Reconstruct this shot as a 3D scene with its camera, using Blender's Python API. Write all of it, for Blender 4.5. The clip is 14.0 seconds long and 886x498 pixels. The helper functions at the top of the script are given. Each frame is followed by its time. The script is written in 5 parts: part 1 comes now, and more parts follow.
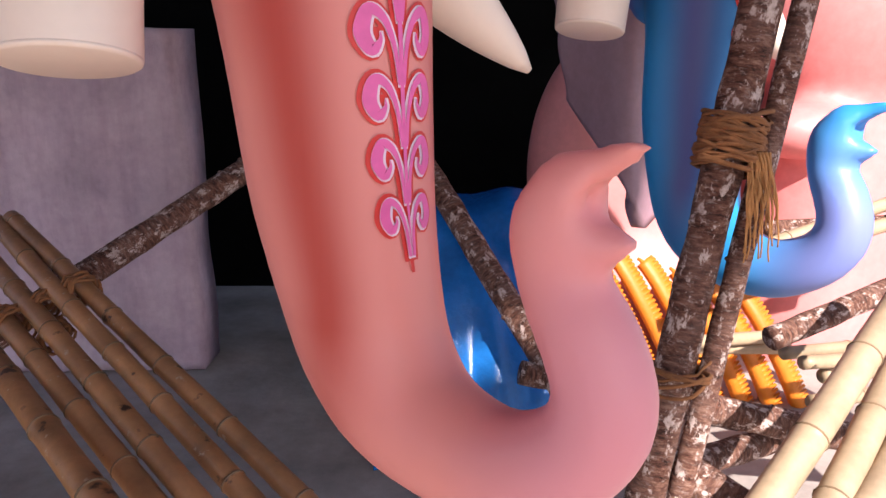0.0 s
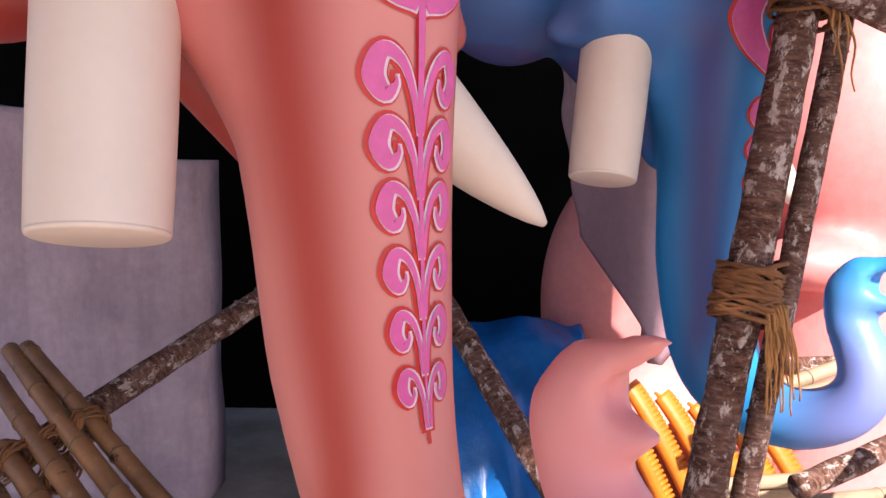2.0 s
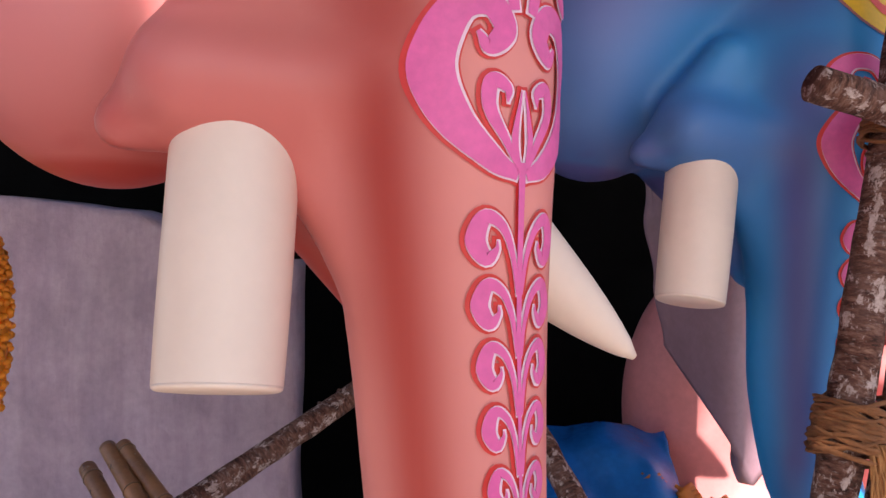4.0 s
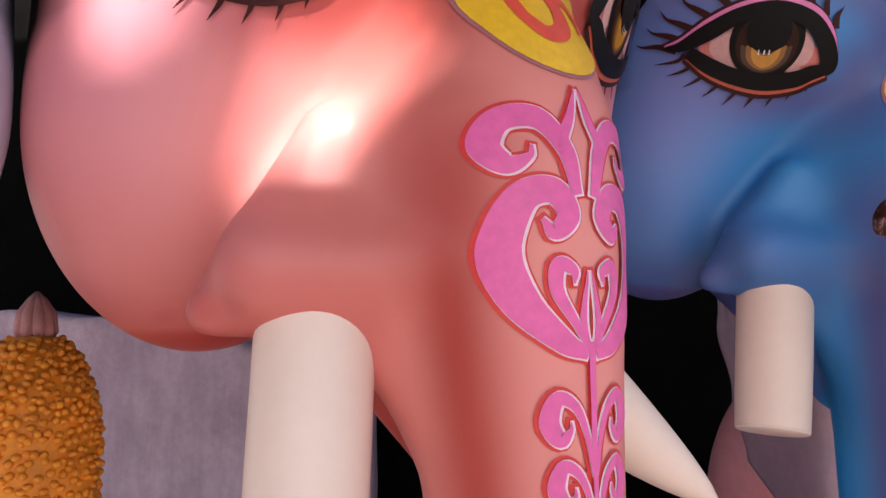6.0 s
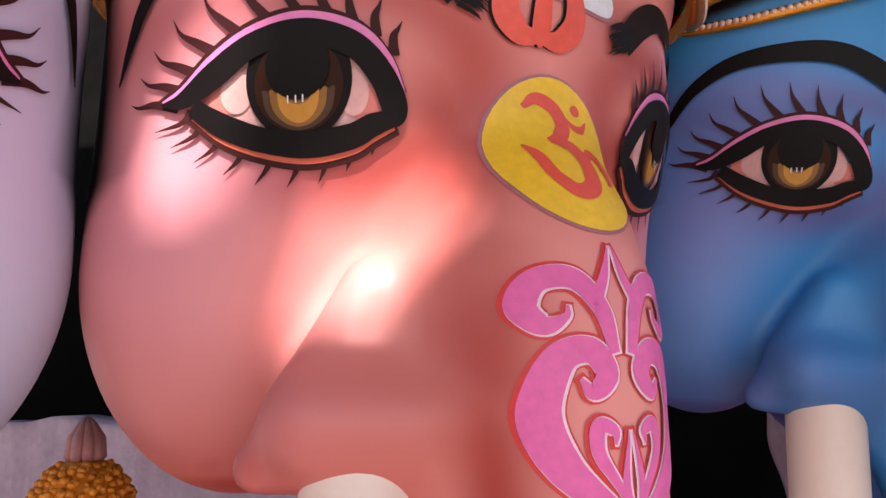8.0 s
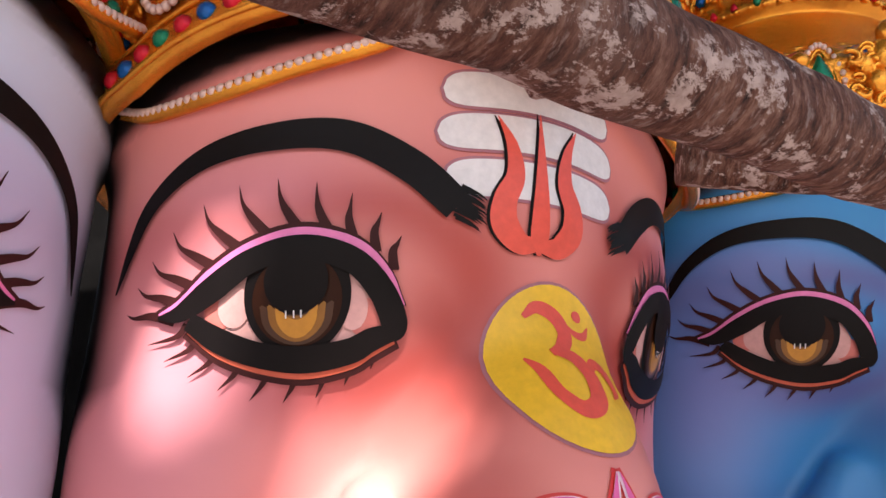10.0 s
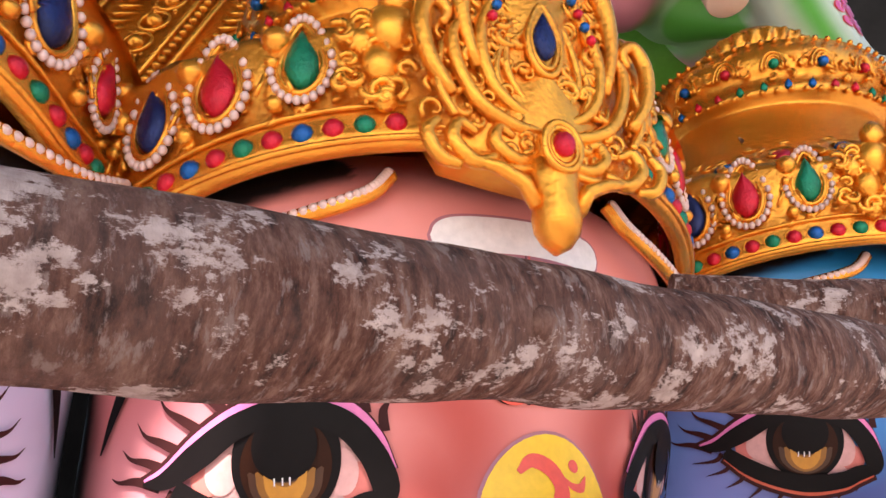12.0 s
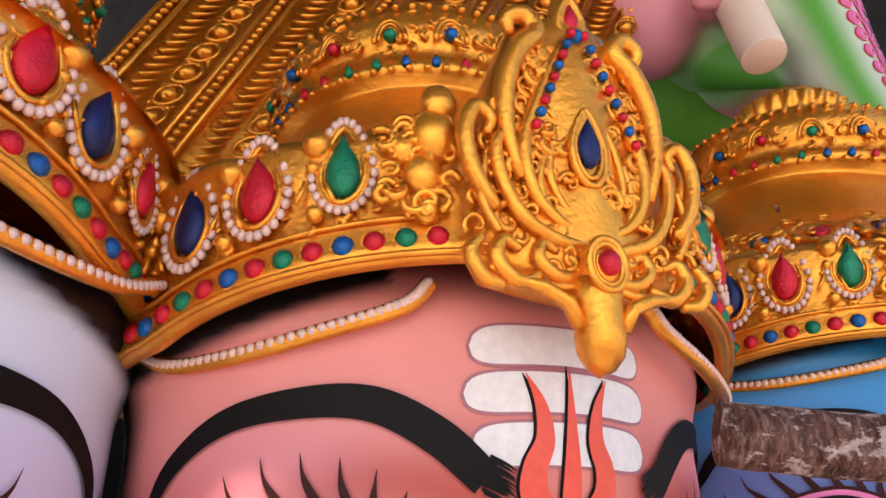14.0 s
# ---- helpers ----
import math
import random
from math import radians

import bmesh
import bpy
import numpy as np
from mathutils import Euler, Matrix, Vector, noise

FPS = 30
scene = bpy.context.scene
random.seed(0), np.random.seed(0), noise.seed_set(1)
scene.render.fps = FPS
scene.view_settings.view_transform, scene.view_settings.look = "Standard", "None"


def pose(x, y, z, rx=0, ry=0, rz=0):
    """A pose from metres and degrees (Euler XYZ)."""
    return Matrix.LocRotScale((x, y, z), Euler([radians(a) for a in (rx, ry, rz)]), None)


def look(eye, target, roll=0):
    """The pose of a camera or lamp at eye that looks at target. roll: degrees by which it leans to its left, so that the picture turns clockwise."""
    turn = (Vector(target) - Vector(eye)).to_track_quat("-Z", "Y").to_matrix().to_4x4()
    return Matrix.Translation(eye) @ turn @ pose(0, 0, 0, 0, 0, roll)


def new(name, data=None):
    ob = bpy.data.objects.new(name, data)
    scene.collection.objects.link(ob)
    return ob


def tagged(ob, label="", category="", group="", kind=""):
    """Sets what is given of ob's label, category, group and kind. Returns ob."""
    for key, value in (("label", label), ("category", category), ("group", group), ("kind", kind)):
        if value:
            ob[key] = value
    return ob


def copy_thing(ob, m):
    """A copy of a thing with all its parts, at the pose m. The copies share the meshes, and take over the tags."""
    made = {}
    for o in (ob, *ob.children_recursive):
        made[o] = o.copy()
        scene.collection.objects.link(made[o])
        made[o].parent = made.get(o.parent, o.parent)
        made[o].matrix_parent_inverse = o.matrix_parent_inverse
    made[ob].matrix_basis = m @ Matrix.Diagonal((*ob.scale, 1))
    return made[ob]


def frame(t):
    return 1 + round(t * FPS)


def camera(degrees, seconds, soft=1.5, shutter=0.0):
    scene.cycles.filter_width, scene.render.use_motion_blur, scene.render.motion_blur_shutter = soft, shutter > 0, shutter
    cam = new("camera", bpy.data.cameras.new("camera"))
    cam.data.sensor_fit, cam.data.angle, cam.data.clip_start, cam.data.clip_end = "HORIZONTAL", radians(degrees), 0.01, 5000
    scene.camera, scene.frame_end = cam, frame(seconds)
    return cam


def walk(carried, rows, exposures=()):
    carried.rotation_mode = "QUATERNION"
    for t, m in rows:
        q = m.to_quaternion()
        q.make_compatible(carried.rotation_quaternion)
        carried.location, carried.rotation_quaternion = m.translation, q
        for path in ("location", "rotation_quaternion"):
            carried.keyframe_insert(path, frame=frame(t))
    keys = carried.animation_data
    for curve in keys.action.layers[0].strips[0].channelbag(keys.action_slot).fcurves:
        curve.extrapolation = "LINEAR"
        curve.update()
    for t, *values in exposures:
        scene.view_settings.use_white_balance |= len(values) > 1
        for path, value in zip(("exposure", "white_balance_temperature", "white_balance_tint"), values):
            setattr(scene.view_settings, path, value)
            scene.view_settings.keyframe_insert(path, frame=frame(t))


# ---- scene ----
cam = camera(62.3, 14.0)
METRES, EYE, TILT, LEAN, TURN = 1.25, 1.7, -14.0, 0.0, 0.0
ROWS = [
    (0.0, 0.0, 0.0, 0.0, -0.0, 0.0, -0.0),
    (0.5, -0.0052, 0.0066, -0.0003, 0.04, 2.0, -0.36),
    (1.0, -0.0047, 0.0066, 0.0192, 0.03, 4.24, -0.51),
    (1.5, -0.0064, -0.002, 0.0562, 0.56, 6.72, -0.44),
    (2.0, -0.0092, -0.0092, 0.0808, 0.87, 8.58, -0.77),
    (2.5, -0.0154, -0.0209, 0.1055, 1.51, 10.21, -1.0),
    (3.0, -0.0279, -0.0358, 0.1294, 3.05, 11.81, -1.73),
    (5.5, -0.0522, -0.1254, 0.2748, 10.27, 18.41, -2.29),
    (6.0, -0.048, -0.1449, 0.3085, 11.64, 20.25, -2.16),
    (6.5, -0.0418, -0.165, 0.3303, 13.14, 21.82, -2.32),
    (7.0, -0.0454, -0.1843, 0.3428, 14.28, 22.56, -2.35),
    (7.5, -0.0415, -0.2049, 0.3725, 14.91, 24.28, -2.54),
    (8.0, -0.0357, -0.2164, 0.4114, 14.9, 26.01, -2.17),
    (10.5, -0.0316, -0.2944, 0.5899, 15.35, 37.3, -1.3),
    (11.0, -0.0246, -0.3196, 0.6296, 15.97, 38.56, -1.03),
    (11.5, -0.012, -0.3385, 0.6633, 16.35, 39.47, -0.77),
    (12.0, 0.0019, -0.3574, 0.7033, 15.85, 39.04, 0.1),
    (12.5, 0.0027, -0.3755, 0.7374, 15.62, 39.34, -0.06),
    (13.0, -0.0036, -0.4032, 0.778, 15.59, 39.72, -0.8),
    (13.5, -0.0088, -0.4295, 0.813, 16.07, 40.05, -1.03),
    (14.0, -0.0119, -0.4561, 0.8482, 16.12, 39.83, -1.67),
]
walk(cam, [(t, pose(0, 0, EYE, TILT, LEAN, TURN) @ pose(METRES * x, METRES * y, METRES * z, 90 + pitch, roll, yaw)) for t, x, y, z, yaw, pitch, roll in ROWS], exposures=[(0.0, 1.38, 6500, 15), (3.0, 1.42, 6500, 15), (8.0, 1.4, 6500, 15), (11.0, 1.6, 6500, 15), (12.7, 2.14, 6500, 15), (14.0, 1.8, 6500, 15)])

# ==== built place ====

# ---- world, sun and exposure ----
SUN = Vector((0.25, -0.72, 0.62)).normalized()
world = bpy.data.worlds.new("sky")
scene.world = world
world.use_nodes = True
wn = world.node_tree.nodes
sky = wn.new("ShaderNodeTexSky")
sky.sky_type, sky.sun_disc = "NISHITA", False
sky.sun_elevation = math.asin(SUN.z)
sky.sun_rotation = math.atan2(SUN.x, SUN.y)
world.node_tree.links.new(sky.outputs[0], wn["Background"].inputs[0])
wn["Background"].inputs[1].default_value = 0.082
sun = new("sun", bpy.data.lights.new("sun", "SUN"))
sun.data.energy, sun.data.angle, sun.data.color = 5.0, radians(0.9), (1.0, 0.95, 0.86)
sun.matrix_world = look(SUN * 20, (0, 0, 0))

# ---- helpers of this scene ----
HEADING = 45.0


def put(ob, mat):
    ob.data.materials.append(mat)
    return ob


def mesh_ob(name, verts, faces, mats, parent=None, label="", idx=None, smooth=True):
    me = bpy.data.meshes.new(name)
    me.from_pydata([tuple(v) for v in verts], [], [tuple(int(i) for i in f) for f in faces])
    for m in mats:
        me.materials.append(m)
    if idx is not None:
        me.polygons.foreach_set("material_index", np.asarray(idx, dtype=np.int32))
    if smooth:
        me.polygons.foreach_set("use_smooth", np.ones(len(me.polygons), dtype=bool))
    me.update()
    ob = new(name, me)
    if parent:
        ob.parent = parent
    if label:
        ob["label"] = label
    return ob


def part(name, bm, material, parent, label="", smooth=True):
    me = bpy.data.meshes.new(name)
    bm.to_mesh(me)
    bm.free()
    me.materials.append(material)
    if smooth:
        me.polygons.foreach_set("use_smooth", np.ones(len(me.polygons), dtype=bool))
    ob = new(name, me)
    ob.parent = parent
    if label:
        ob["label"] = label
    return ob


def thing(name, label, category, m=None, group="", kind=""):
    ob = new(name)
    if m is not None:
        ob.matrix_basis = m
    return tagged(ob, label, category, group, kind)


class Geo:
    """Vertices and faces that are gathered into one mesh."""

    def __init__(self):
        self.v, self.f, self.m = [], [], []

    def add(self, verts, faces, mat=0):
        o = len(self.v)
        self.v += [tuple(p) for p in verts]
        self.f += [tuple(i + o for i in f) for f in faces]
        self.m += [mat] * len(faces)

    def tube(self, pts, radii, sides=12, mat=0, caps=True, rough=0.0, freq=3.0, seed=0.0, squash=1.0):
        pts = [Vector(p) for p in pts]
        n = len(pts)
        if not hasattr(radii, "__len__"):
            radii = [radii] * n
        verts, faces = [], []
        t = (pts[1] - pts[0]).normalized()
        u = t.cross(Vector((0, 0, 1)))
        u = t.cross(Vector((1, 0, 0))) if u.length < 0.1 else u
        u.normalize()
        for i, p in enumerate(pts):
            t = (pts[min(i + 1, n - 1)] - pts[max(i - 1, 0)]).normalized()
            u = (u - t * u.dot(t)).normalized()
            w = t.cross(u)
            for k in range(sides):
                a = 2 * math.pi * k / sides
                r = radii[i]
                if rough:
                    q = Vector((p.x, p.y, p.z)) * freq + Vector((math.cos(a), math.sin(a), seed)) * 1.1
                    r *= 1 + rough * noise.noise(q)
                verts.append(p + u * (r * math.cos(a)) + w * (r * squash * math.sin(a)))
        for i in range(n - 1):
            for k in range(sides):
                a, b = i * sides + k, i * sides + (k + 1) % sides
                faces.append((a, b, b + sides, a + sides))
        if caps:
            faces.append(tuple(range(sides))[::-1])
            faces.append(tuple(range((n - 1) * sides, n * sides)))
        self.add(verts, faces, mat)

    def ball(self, c, r, mat=0, seg=8, rings=5, frame_=None):
        rx, ry, rz = r if hasattr(r, "__len__") else (r, r, r)
        c = Vector(c)
        verts, faces = [], []
        verts.append(Vector((0, 0, rz)))
        for i in range(1, rings):
            a = math.pi * i / rings
            for k in range(seg):
                b = 2 * math.pi * k / seg
                verts.append(Vector((rx * math.sin(a) * math.cos(b), ry * math.sin(a) * math.sin(b), rz * math.cos(a))))
        verts.append(Vector((0, 0, -rz)))
        for k in range(seg):
            faces.append((0, 1 + k, 1 + (k + 1) % seg))
            last = 1 + (rings - 2) * seg
            faces.append((len(verts) - 1, last + (k + 1) % seg, last + k))
        for i in range(rings - 2):
            for k in range(seg):
                a, b = 1 + i * seg + k, 1 + i * seg + (k + 1) % seg
                faces.append((a, a + seg, b + seg, b))
        verts = [c + (frame_ @ p if frame_ else p) for p in verts]
        self.add(verts, faces, mat)

    def lathe(self, profile, seg=48, mat=0, centre=(0, 0), wobble=None):
        verts, faces = [], []
        for r, z in profile:
            for k in range(seg):
                a = 2 * math.pi * k / seg
                q = r if wobble is None else wobble(r, z, a)
                verts.append((centre[0] + q * math.cos(a), centre[1] + q * math.sin(a), z))
        for i in range(len(profile) - 1):
            for k in range(seg):
                a, b = i * seg + k, i * seg + (k + 1) % seg
                faces.append((a, b, b + seg, a + seg))
        self.add(verts, faces, mat)

    def make(self, name, mats, parent=None, label="", smooth=True):
        return mesh_ob(name, self.v, self.f, mats, parent, label, self.m, smooth)


def spline(keys, n):
    """n points along a smooth curve through the keys, of any dimension."""
    k = np.array(keys, float)
    k = np.vstack([2 * k[0] - k[1], k, 2 * k[-1] - k[-2]])
    out = []
    for s in np.linspace(0, len(keys) - 1 - 1e-9, n):
        i = int(s)
        t = s - i
        a, b, c, d = k[i], k[i + 1], k[i + 2], k[i + 3]
        out.append(0.5 * (2 * b + (c - a) * t + (2 * a - 5 * b + 4 * c - d) * t * t + (3 * b - a - 3 * c + d) * t ** 3))
    return np.array(out)


# ---- distance fields, for modelled plaster ----
def smin(a, b, k):
    h = np.clip(0.5 + 0.5 * (b - a) / k, 0, 1)
    return b + (a - b) * h - k * h * (1 - h)


def ellipsoid(p, c, r):
    q = (p - np.array(c)) / np.array(r)
    k0 = np.sqrt((q ** 2).sum(-1)) + 1e-9
    k1 = np.sqrt(((q / np.array(r)) ** 2).sum(-1)) + 1e-9
    return k0 * (k0 - 1) / k1


def cone(p, a, b, ra, rb):
    a, b = np.array(a, float), np.array(b, float)
    ab = b - a
    t = np.clip(((p - a) @ ab) / (ab @ ab), 0, 1)
    return np.linalg.norm(p - a - t[..., None] * ab, axis=-1) - (ra + (rb - ra) * t)


def chain(p, keys, n):
    d = None
    s = spline(keys, n)
    for a, b in zip(s[:-1], s[1:]):
        c = cone(p, a[:3], b[:3], a[3], b[3])
        d = c if d is None else np.minimum(d, c)
    return d


def nets(field, lo, hi, h):
    """The surface on which field(points) is nought, as vertices and quads."""
    ax = [np.arange(lo[i], hi[i] + h, h) for i in range(3)]
    shape = [len(a) for a in ax]
    F = np.empty(shape)
    gy, gz = np.meshgrid(ax[1], ax[2], indexing="ij")
    step = 12
    for i in range(0, shape[0], step):
        xs = ax[0][i:i + step]
        P = np.empty((len(xs), shape[1], shape[2], 3))
        P[..., 0], P[..., 1], P[..., 2] = xs[:, None, None], gy, gz
        F[i:i + step] = field(P)
    S = F < 0
    n = [s - 1 for s in shape]
    acc, cnt = np.zeros((*n, 3)), np.zeros(n)
    cell = lambda A, o: A[o[0]:o[0] + n[0], o[1]:o[1] + n[1], o[2]:o[2] + n[2]]
    for axis in range(3):
        for u in (0, 1):
            for v in (0, 1):
                o = [0, 0, 0]
                others = [k for k in range(3) if k != axis]
                o[others[0]], o[others[1]] = u, v
                e = list(o)
                e[axis] = 1
                a, b = cell(F, o), cell(F, e)
                hit = cell(S, o) != cell(S, e)
                t = np.where(hit, a / np.where(hit, a - b, 1), 0)
                cnt += hit
                for k in range(3):
                    acc[..., k] += np.where(hit, t if k == axis else o[k], 0)
    live = cnt > 0
    ids = -np.ones(n, int)
    ids[live] = np.arange(live.sum())
    at = np.argwhere(live)
    V = (at + acc[live] / cnt[live][:, None]) * h + np.array(lo)
    quads = []
    for axis in range(3):
        o1, o2 = [k for k in range(3) if k != axis]
        A = np.take(S, range(n[axis]), axis)
        B = np.take(S, range(1, n[axis] + 1), axis)
        for i, j, k in np.argwhere(A != B):
            c = [i, j, k]
            if c[o1] < 1 or c[o2] < 1 or c[o1] >= n[o1] or c[o2] >= n[o2]:
                continue
            q = []
            for d1, d2 in ((-1, -1), (0, -1), (0, 0), (-1, 0)):
                w = list(c)
                w[o1] += d1
                w[o2] += d2
                q.append(ids[tuple(w)])
            if bool(A[i, j, k]) == (axis == 1):
                q = q[::-1]
            quads.append(q)
    return V, np.array(quads)


# ---- materials ----
def material(name, colour, rough=0.5, metal=0.0, spec=0.5):
    m = bpy.data.materials.new(name)
    m.use_nodes = True
    b = m.node_tree.nodes["Principled BSDF"]
    b.inputs["Base Color"].default_value = (*colour, 1)
    b.inputs["Roughness"].default_value = rough
    b.inputs["Metallic"].default_value = metal
    b.inputs["Specular IOR Level"].default_value = spec
    return m


def nodes_of(m):
    t = m.node_tree
    return t.nodes, t.links, t.nodes["Principled BSDF"]


def noise_ramp(m, scale, stops, detail=6.0, rough=0.6, stretch=(1, 1, 1), coord="Object", dist=0.0):
    """A ramp of colours over a noise; returns its colour socket and the noise's value."""
    N, L, b = nodes_of(m)
    tc, mp, nz, rp = N.new("ShaderNodeTexCoord"), N.new("ShaderNodeMapping"), N.new("ShaderNodeTexNoise"), N.new("ShaderNodeValToRGB")
    mp.inputs["Scale"].default_value = stretch
    nz.inputs["Scale"].default_value, nz.inputs["Detail"].default_value = scale, detail
    nz.inputs["Roughness"].default_value, nz.inputs["Distortion"].default_value = rough, dist
    L.new(tc.outputs[coord], mp.inputs[0])
    L.new(mp.outputs[0], nz.inputs["Vector"])
    L.new(nz.outputs[0], rp.inputs[0])
    e = rp.color_ramp.elements
    while len(e) < len(stops):
        e.new(0.5)
    for s, (pos, col) in zip(e, stops):
        s.position, s.color = pos, (*col, 1)
    return rp.outputs[0], nz.outputs[0]


def mix(m, fac, a, b, mode="MIX"):
    N, L, _ = nodes_of(m)
    x = N.new("ShaderNodeMix")
    x.data_type, x.blend_type = "RGBA", mode
    for sock, v in ((x.inputs[0], fac), (x.inputs[6], a), (x.inputs[7], b)):
        if hasattr(v, "links") or hasattr(v, "is_linked"):
            L.new(v, sock)
        elif hasattr(v, "__len__"):
            sock.default_value = (*v, 1)
        else:
            sock.default_value = v
    return x.outputs[2]


def bump(m, height, strength, distance):
    N, L, b = nodes_of(m)
    u = N.new("ShaderNodeBump")
    u.inputs["Strength"].default_value, u.inputs["Distance"].default_value = strength, distance
    L.new(height, u.inputs["Height"])
    old = b.inputs["Normal"]
    if old.is_linked:
        L.new(old.links[0].from_socket, u.inputs["Normal"])
    L.new(u.outputs[0], b.inputs["Normal"])
    return m


def worn(name, colour, rough=0.5, metal=0.0, vary=0.15, scale=6.0, relief=0.3, depth=0.004, spec=0.5, fine=0.85):
    """A surface with uneven colour at two scales and fine relief."""
    m = material(name, colour, rough, metal, spec)
    N, L, b = nodes_of(m)
    lo = tuple(c * (1 - vary) for c in colour)
    hi = tuple(min(1, c * (1 + vary)) for c in colour)
    a, _ = noise_ramp(m, scale, [(0.3, lo), (0.7, hi)])
    f, h = noise_ramp(m, scale * 9, [(0.3, (fine,) * 3), (0.7, (1.0,) * 3)])
    L.new(mix(m, 1.0, a, f, "MULTIPLY"), b.inputs["Base Color"])
    return bump(m, h, relief, depth)


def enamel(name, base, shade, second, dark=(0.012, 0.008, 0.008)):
    """Sprayed enamel: base, with airbrushed tones and painted-in shade from the colour layers."""
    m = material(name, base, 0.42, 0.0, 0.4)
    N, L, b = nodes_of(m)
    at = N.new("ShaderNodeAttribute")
    at.attribute_name = "pigment_shade"
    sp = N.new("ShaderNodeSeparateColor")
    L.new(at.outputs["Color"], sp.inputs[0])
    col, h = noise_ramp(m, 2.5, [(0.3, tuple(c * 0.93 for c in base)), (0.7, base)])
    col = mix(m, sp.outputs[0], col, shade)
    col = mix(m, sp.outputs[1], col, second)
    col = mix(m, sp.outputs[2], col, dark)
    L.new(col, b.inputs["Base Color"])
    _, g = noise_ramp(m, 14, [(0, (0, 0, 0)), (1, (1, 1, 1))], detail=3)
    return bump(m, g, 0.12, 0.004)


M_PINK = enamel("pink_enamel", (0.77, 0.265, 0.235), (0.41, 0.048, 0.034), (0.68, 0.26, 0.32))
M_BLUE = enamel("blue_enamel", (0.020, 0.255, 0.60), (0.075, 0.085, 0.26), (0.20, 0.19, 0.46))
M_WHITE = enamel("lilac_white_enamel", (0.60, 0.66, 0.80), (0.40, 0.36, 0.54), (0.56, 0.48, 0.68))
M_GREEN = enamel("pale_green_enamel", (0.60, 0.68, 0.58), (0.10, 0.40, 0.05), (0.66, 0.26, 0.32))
M_GREENBODY = worn("green_paint", (0.10, 0.36, 0.03), 0.45, 0, 0.1, 2, 0.2, 0.004)
M_IVORY = worn("ivory_paint", (0.82, 0.65, 0.55), 0.45, 0, 0.03, 3, 0.08, 0.002, fine=0.965)
def plaster():
    m = worn("lilac_plaster", (0.57, 0.42, 0.49), 0.8, 0, 0.14, 2.5, 0.7, 0.012)
    N, L, b = nodes_of(m)
    old = b.inputs["Base Color"].links[0].from_socket
    streak, h = noise_ramp(m, 5, [(0.42, (0.70, 0.62, 0.66)), (0.58, (1, 1, 1))], 7, 0.7, (1.6, 1, 0.22))
    blot, h2 = noise_ramp(m, 1.3, [(0.40, (0.78, 0.74, 0.80)), (0.60, (1, 1, 1))], 6, 0.6)
    L.new(mix(m, 0.75, mix(m, 0.35, old, streak, "MULTIPLY"), blot, "MULTIPLY"), b.inputs["Base Color"])
    bump(m, h, 0.25, 0.02)
    return bump(m, h2, 0.6, 0.05)


M_LILAC = plaster()
M_FLOOR = worn("dusty_concrete", (0.31, 0.265, 0.245), 0.9, 0, 0.35, 1.6, 0.6, 0.01)
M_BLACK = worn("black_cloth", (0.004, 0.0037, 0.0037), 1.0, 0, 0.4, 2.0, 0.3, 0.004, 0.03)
M_GOLD = worn("gold_paint", (1.0, 0.355, 0.038), 0.24, 0.76, 0.24, 7, 0.6, 0.005, fine=0.86)
def bark():
    m = material("bark", (0.1, 0.05, 0.04), 0.9, 0, 0.25)
    N, L, b = nodes_of(m)
    base, h1 = noise_ramp(m, 20, [(0.36, (0.020, 0.009, 0.007)), (0.50, (0.125, 0.050, 0.034)), (0.66, (0.30, 0.17, 0.125))], 9, 0.74, (1, 1, 3.2))
    fleck, h2 = noise_ramp(m, 17, [(0.54, (0, 0, 0)), (0.575, (0.92,) * 3)], 9, 0.76, (1.3, 1.3, 0.9))
    pale, _ = noise_ramp(m, 60, [(0.3, (0.40, 0.29, 0.26)), (0.7, (0.70, 0.56, 0.52))], 4)
    grey, _ = noise_ramp(m, 7, [(0.45, (0, 0, 0)), (0.66, (0.55,) * 3)], 6, 0.7)
    col = mix(m, grey, base, (0.20, 0.115, 0.095))
    spot, _ = noise_ramp(m, 42, [(0.56, (0, 0, 0)), (0.64, (0.75,) * 3)], 6, 0.7, (0.8, 0.8, 2.2))
    col = mix(m, spot, col, (0.29, 0.21, 0.19))
    col = mix(m, fleck, col, pale)
    L.new(col, b.inputs["Base Color"])
    bump(m, h1, 0.9, 0.012)
    _, h3 = noise_ramp(m, 90, [(0, (0, 0, 0)), (1, (1, 1, 1))], 5)
    return bump(m, h3, 0.6, 0.003)


M_BARK = bark()
def cane_skin():
    m = worn("brown_bamboo_cane", (0.31, 0.145, 0.062), 0.45, 0, 0.4, 5, 0.3, 0.003)
    N, L, b = nodes_of(m)
    old = b.inputs["Base Color"].links[0].from_socket
    burn, _ = noise_ramp(m, 11, [(0.63, (1, 1, 1)), (0.68, (0.10, 0.07, 0.06))], 4, 0.6)
    pale, _ = noise_ramp(m, 23, [(0.66, (0, 0, 0)), (0.70, (0.6, 0.6, 0.6))], 4)
    L.new(mix(m, pale, mix(m, 1.0, old, burn, "MULTIPLY"), (0.42, 0.36, 0.30)), b.inputs["Base Color"])
    return m


